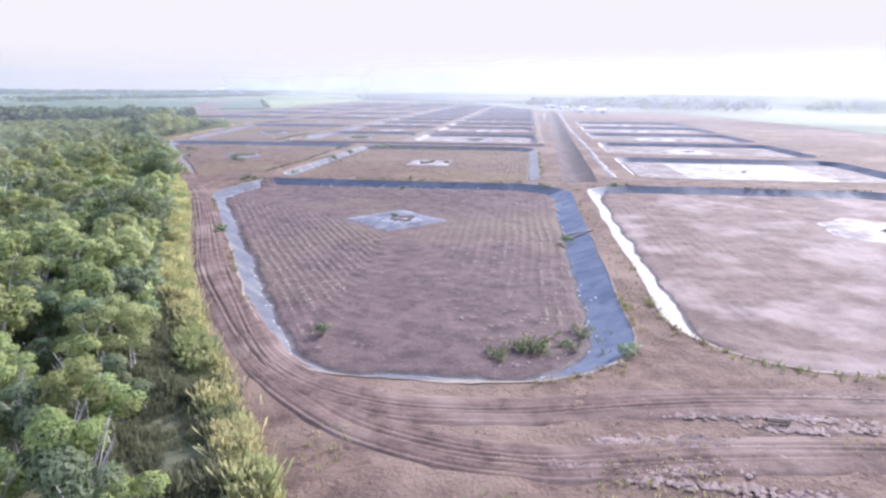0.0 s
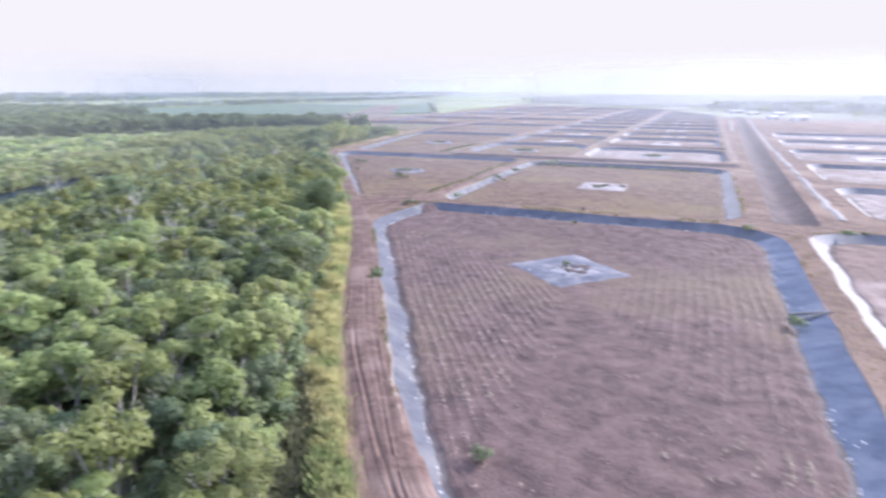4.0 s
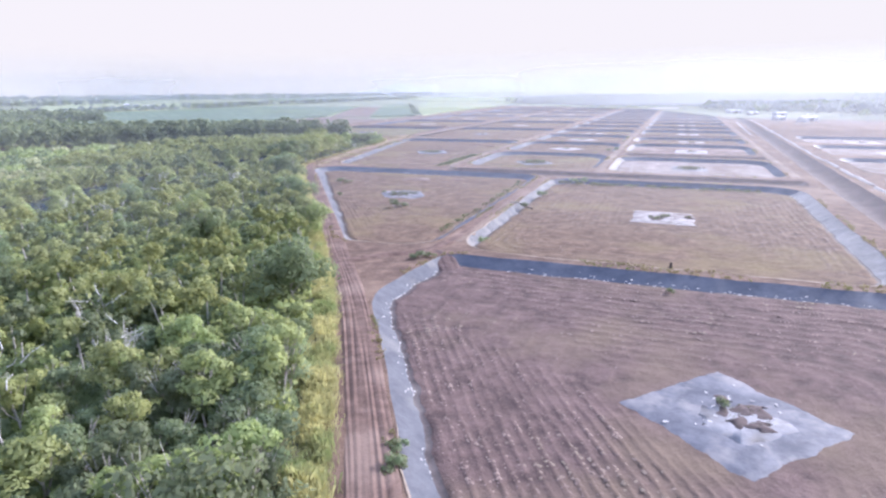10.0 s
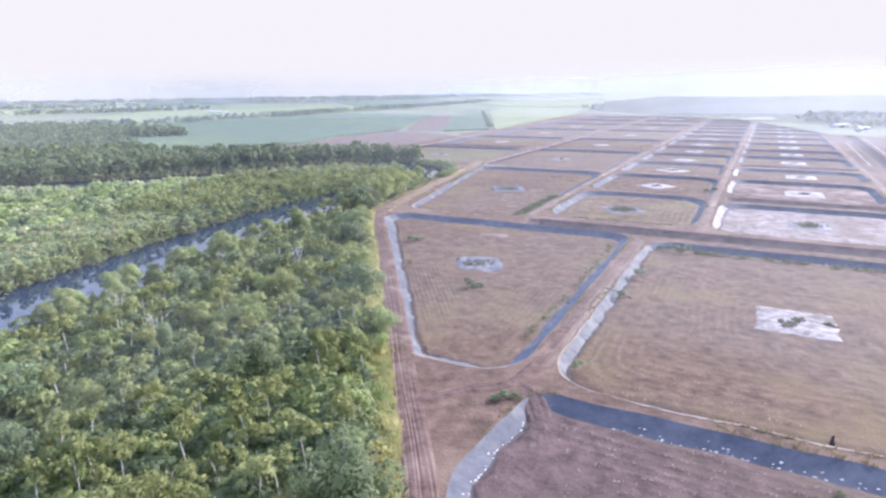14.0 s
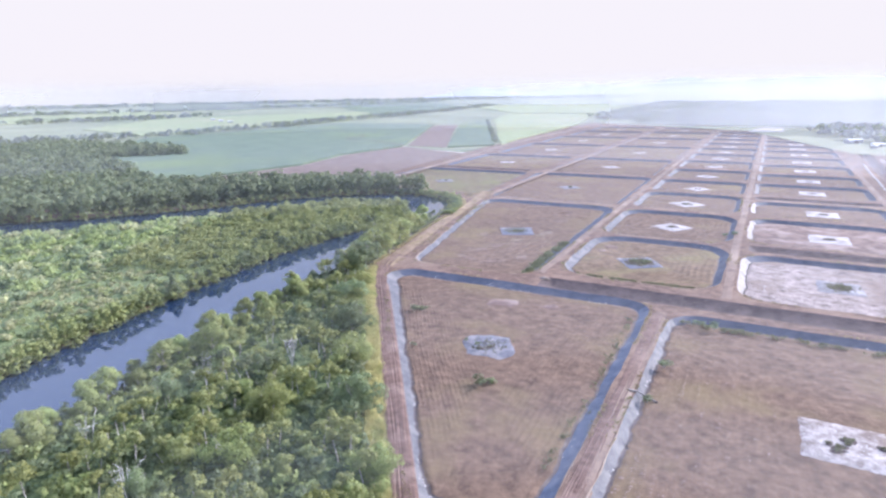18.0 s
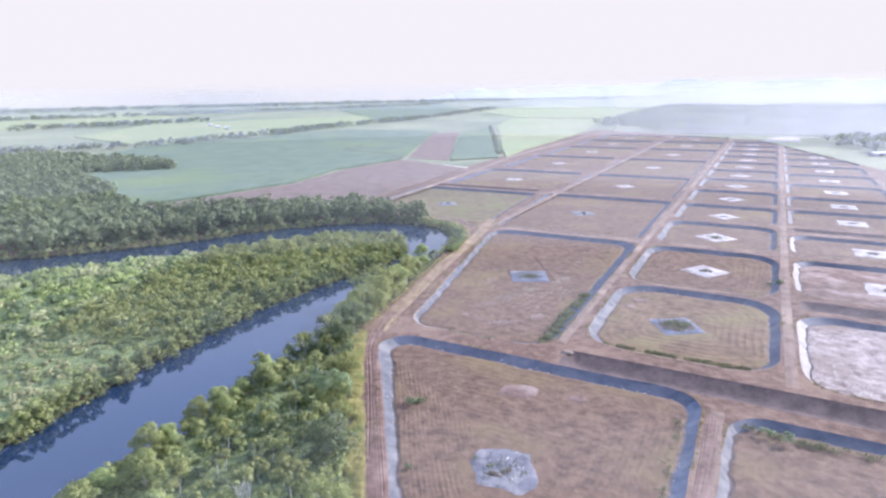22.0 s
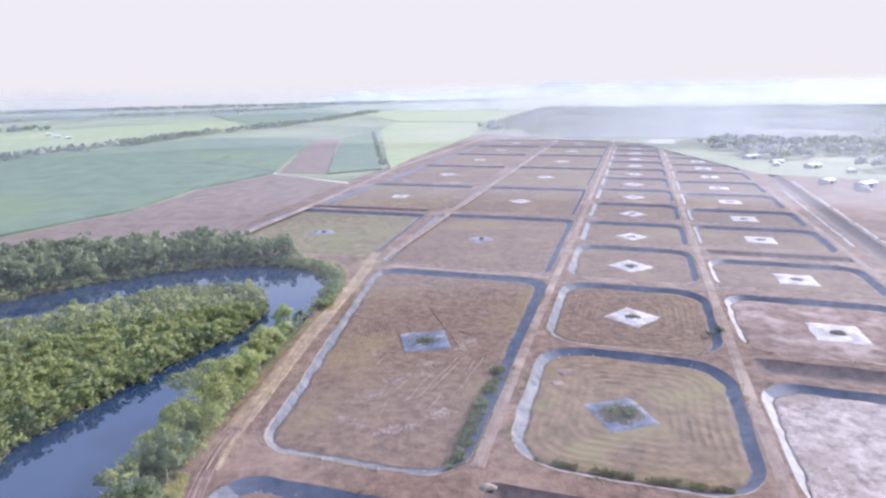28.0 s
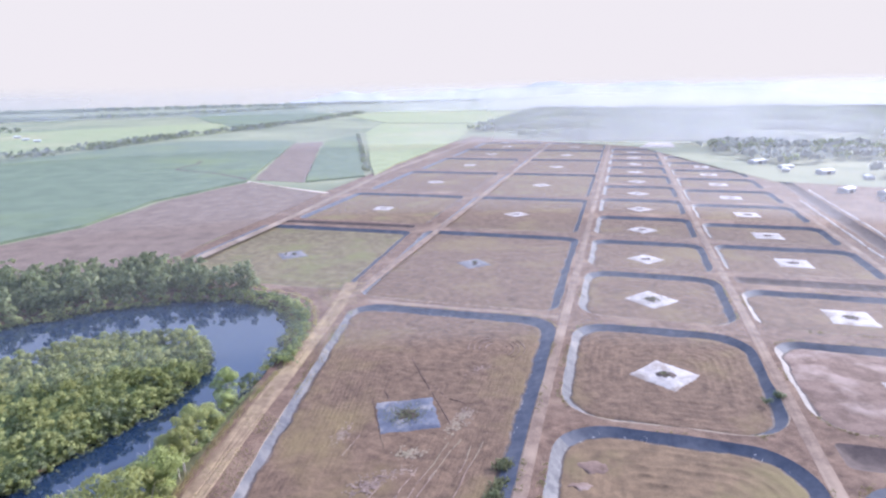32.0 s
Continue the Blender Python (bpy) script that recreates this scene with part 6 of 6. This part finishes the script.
# marker post standing in the white pond
post = thing("marker_post", "thin grey marker post standing in white pond mud", "post", at=(184, 216, -1.2))
v, f = tube([(0, 0, -0.3), (0.05, 0, 1.2), (0.1, 0.03, 2.6)], [0.09, 0.08, 0.07], 6)
part("pole", mesh_np("pole", v, f, M_BARK, True), post)
v, f = tube([(-0.3, 0, 1.9), (0.08, 0.02, 1.92), (0.5, 0, 1.9)], [0.06, 0.06, 0.06], 6)
part("crossbar", mesh_np("crossbar", v, f, M_BARK, True), post)

# reeds along the wet toes of banks
def reed_line(line, n, h, w, z, seed, label):
    rng_ = np.random.default_rng(seed)
    l = smooth_line(line, 10)
    i = rng_.integers(0, len(l) - 1, n)
    q = l[i] + (l[i + 1] - l[i]) * rng_.random((n, 1)) + rng_.normal(0, w / 2, (n, 2))
    keep = np.array([noise.noise((x * 0.3, y * 0.3, seed)) > -0.12 for x, y in q])
    tufts("bank_reeds", q[keep], h, seed, label, M_REED, z=z)


reed_line([(42.5, 339), (44, 345), (46, 352), (48, 359), (50.5, 366), (53.5, 374), (56.5, 384)], 900, 0.9, 1.7, -1.0, 201, "green reeds along the wet bank of the long pond")
reed_line([G(-50, 344.6), G(-40, 344.4), G(-26, 344.4), G(-13, 345)], 500, 0.5, 0.9, -0.95, 202, "low green reeds at the foot of the bank")
reed_line([G(-19.5, 318), G(-6, 314.3), G(10, 314.3), G(24, 314.3), G(44, 314.3)], 500, 0.6, 1.4, -1.0, 203, "green weeds at the foot of the bank")
reed_line([G(-26, 240), G(-25.5, 260), G(-25.5, 290), G(-26, 312)], 220, 0.5, 1.0, -1.0, 204, "sparse green weeds at the foot of the bank")
reed_line([(83, 103.5), (87, 104), (91, 104.5), (94, 106.5)], 240, 0.55, 1.8, -1.05, 205, "dull green reeds in the damp pond corner")

# edge road beside the ploughed field and dark drain in the cane
ROAD_W = 5.0
M_PATHS2 = material("brown_farm_road", (0.13, 0.095, 0.072), (0.215, 0.165, 0.125), scale=0.25, fine=2.0, bump=0.5, c3=(0.26, 0.205, 0.16), big=0.05)
strip("farm_road", [(-72, 500), (-58, 556), (-40, 622), (-13, 735), (10, 829), (62, 985), (118, 1150)], ROAD_W, 0.15, M_PATHS2, "brown earth road between ponds and fields", "road", cols=8, seg=4)
strip("field_drain", [(-200, 935), (-196, 905), (-200, 880), (-196, 862), (-150, 828), (-108, 784)], 3.0, 1.75, M_DITCH, "dark weedy drain through the cane field", "drain", amp=1.5, cols=3)

# ---------- wheel tracks on the banks between ponds ----------
ROAD_W = 3.6
M_PATHS = material("worn_brown_bank_track", (0.115, 0.08, 0.062), (0.20, 0.146, 0.112), scale=0.25, fine=2.0, bump=0.5, c3=(0.235, 0.178, 0.135), big=0.05)


def shallow(u, l):
    """Two worn wheel lines."""
    x = u * ROAD_W
    return np.array([-0.07 * sum(math.exp(-((x - c - 0.4 * noise.noise((p[0] * 0.02, p[1] * 0.02, c))) / 0.3) ** 2) for c in (-0.8, 0.8)) for p in l]) - 0.42 * abs(2 * u) ** 6


for (a0, b0), (a1, b1) in (((-60.2, 338), (-59.9, 1080)), ((-4.4, 337), (-4.4, 1020)), ((-137.2, 462), (-137.2, 1090)), ((-128, 461.5), (-62, 461.5)), ((-19, 228), (-19, 318)), ((57.3, 340), (57.3, 700))):
    m = max(4, int(math.hypot(a1 - a0, b1 - b0) / 14))
    strip("bank_track", [G(a0 + (a1 - a0) * i / m, b0 + (b1 - b0) * i / m) for i in range(m + 1)], ROAD_W, 0.09, M_PATHS, "wheel tracks along the earth bank between ponds", "track", cols=16, profile=shallow, seg=2.4)

# ---------- small things on the banks ----------
roll = thing("liner_roll", "pale rolled sheet lying on pinkish mud", "roll", at=(98.4, 87.0, 0.32))
roll.rotation_euler[2] = radians(-20)
roll.scale = (0.75, 0.75, 0.75)
v, f = tube([(-1.0, 0, 0), (-0.5, 0.03, 0.02), (0.2, -0.02, 0), (1.0, 0.02, 0.03)], [0.24, 0.27, 0.26, 0.23], 12)
part("sheet", mesh_np("sheet", v, f, M_CRUST, True), roll)
v, f = tube([(-1.04, 0, 0), (-0.2, 0, 0.01), (1.05, 0.02, 0.03)], [0.12, 0.13, 0.12], 10)
part("core", mesh_np("core", v, f, M_DITCH, True), roll, "dark hollow core")

mound = thing("spoil_heap", "small tan heap of dry spoil beside the ditch", "heap", at=(48.6, 333.8, 0))
tt = np.arange(26) / 26 * 2 * math.pi
hl = [jitter(np.c_[np.cos(tt) * 2.4 * q, np.sin(tt) * 1.7 * q], 0.7 * q, 0.7, 4.0) for q in (1.0, 0.8, 0.55, 0.25, 0.03)]
v, f = rings(hl, [-0.1, 0.35, 0.7, 0.95, 1.0])
part("earth", mesh_np("earth", v * 0.7, f, M_CRUST, True), mound)

pipe2 = thing("drain_pipe", "pale thin pipe laid across the bank of a pond", "pipe", at=(67.2, 262.6, 0))
v, f = tube([(-1.2, 0.4, 0.22), (0.6, -0.3, 0.2), (2.2, -1.0, -0.55), (3.9, -1.7, -1.05)], [0.16, 0.16, 0.16, 0.16], 8)
part("pipe", mesh_np("pipe", v, f, M_BANKW, True), pipe2)
v, f = tube([(3.7, -1.62, -1.0), (4.05, -1.76, -1.1)], [0.22, 0.22], 10)
part("collar", mesh_np("collar", v, f, M_DITCH, True), pipe2, "dark pipe collar")

stump = thing("outlet_post", "dark weathered timber outlet post at the pond edge", "post", at=(88.3, 207.4, -1.25))
v, f = tube([(0, 0, -0.3), (0.03, 0, 0.7), (-0.04, 0.02, 1.5), (0.02, 0, 1.9)], [0.34, 0.28, 0.22, 0.16], 8)
part("timber", mesh_np("timber", v, f, M_DITCH, True), stump)
v, f = tube([(-0.5, 0, 0.95), (0, 0.02, 1.0), (0.45, 0, 0.93)], [0.07, 0.08, 0.06], 6)
part("crosspiece", mesh_np("crosspiece", v, f, M_DITCH, True), stump)
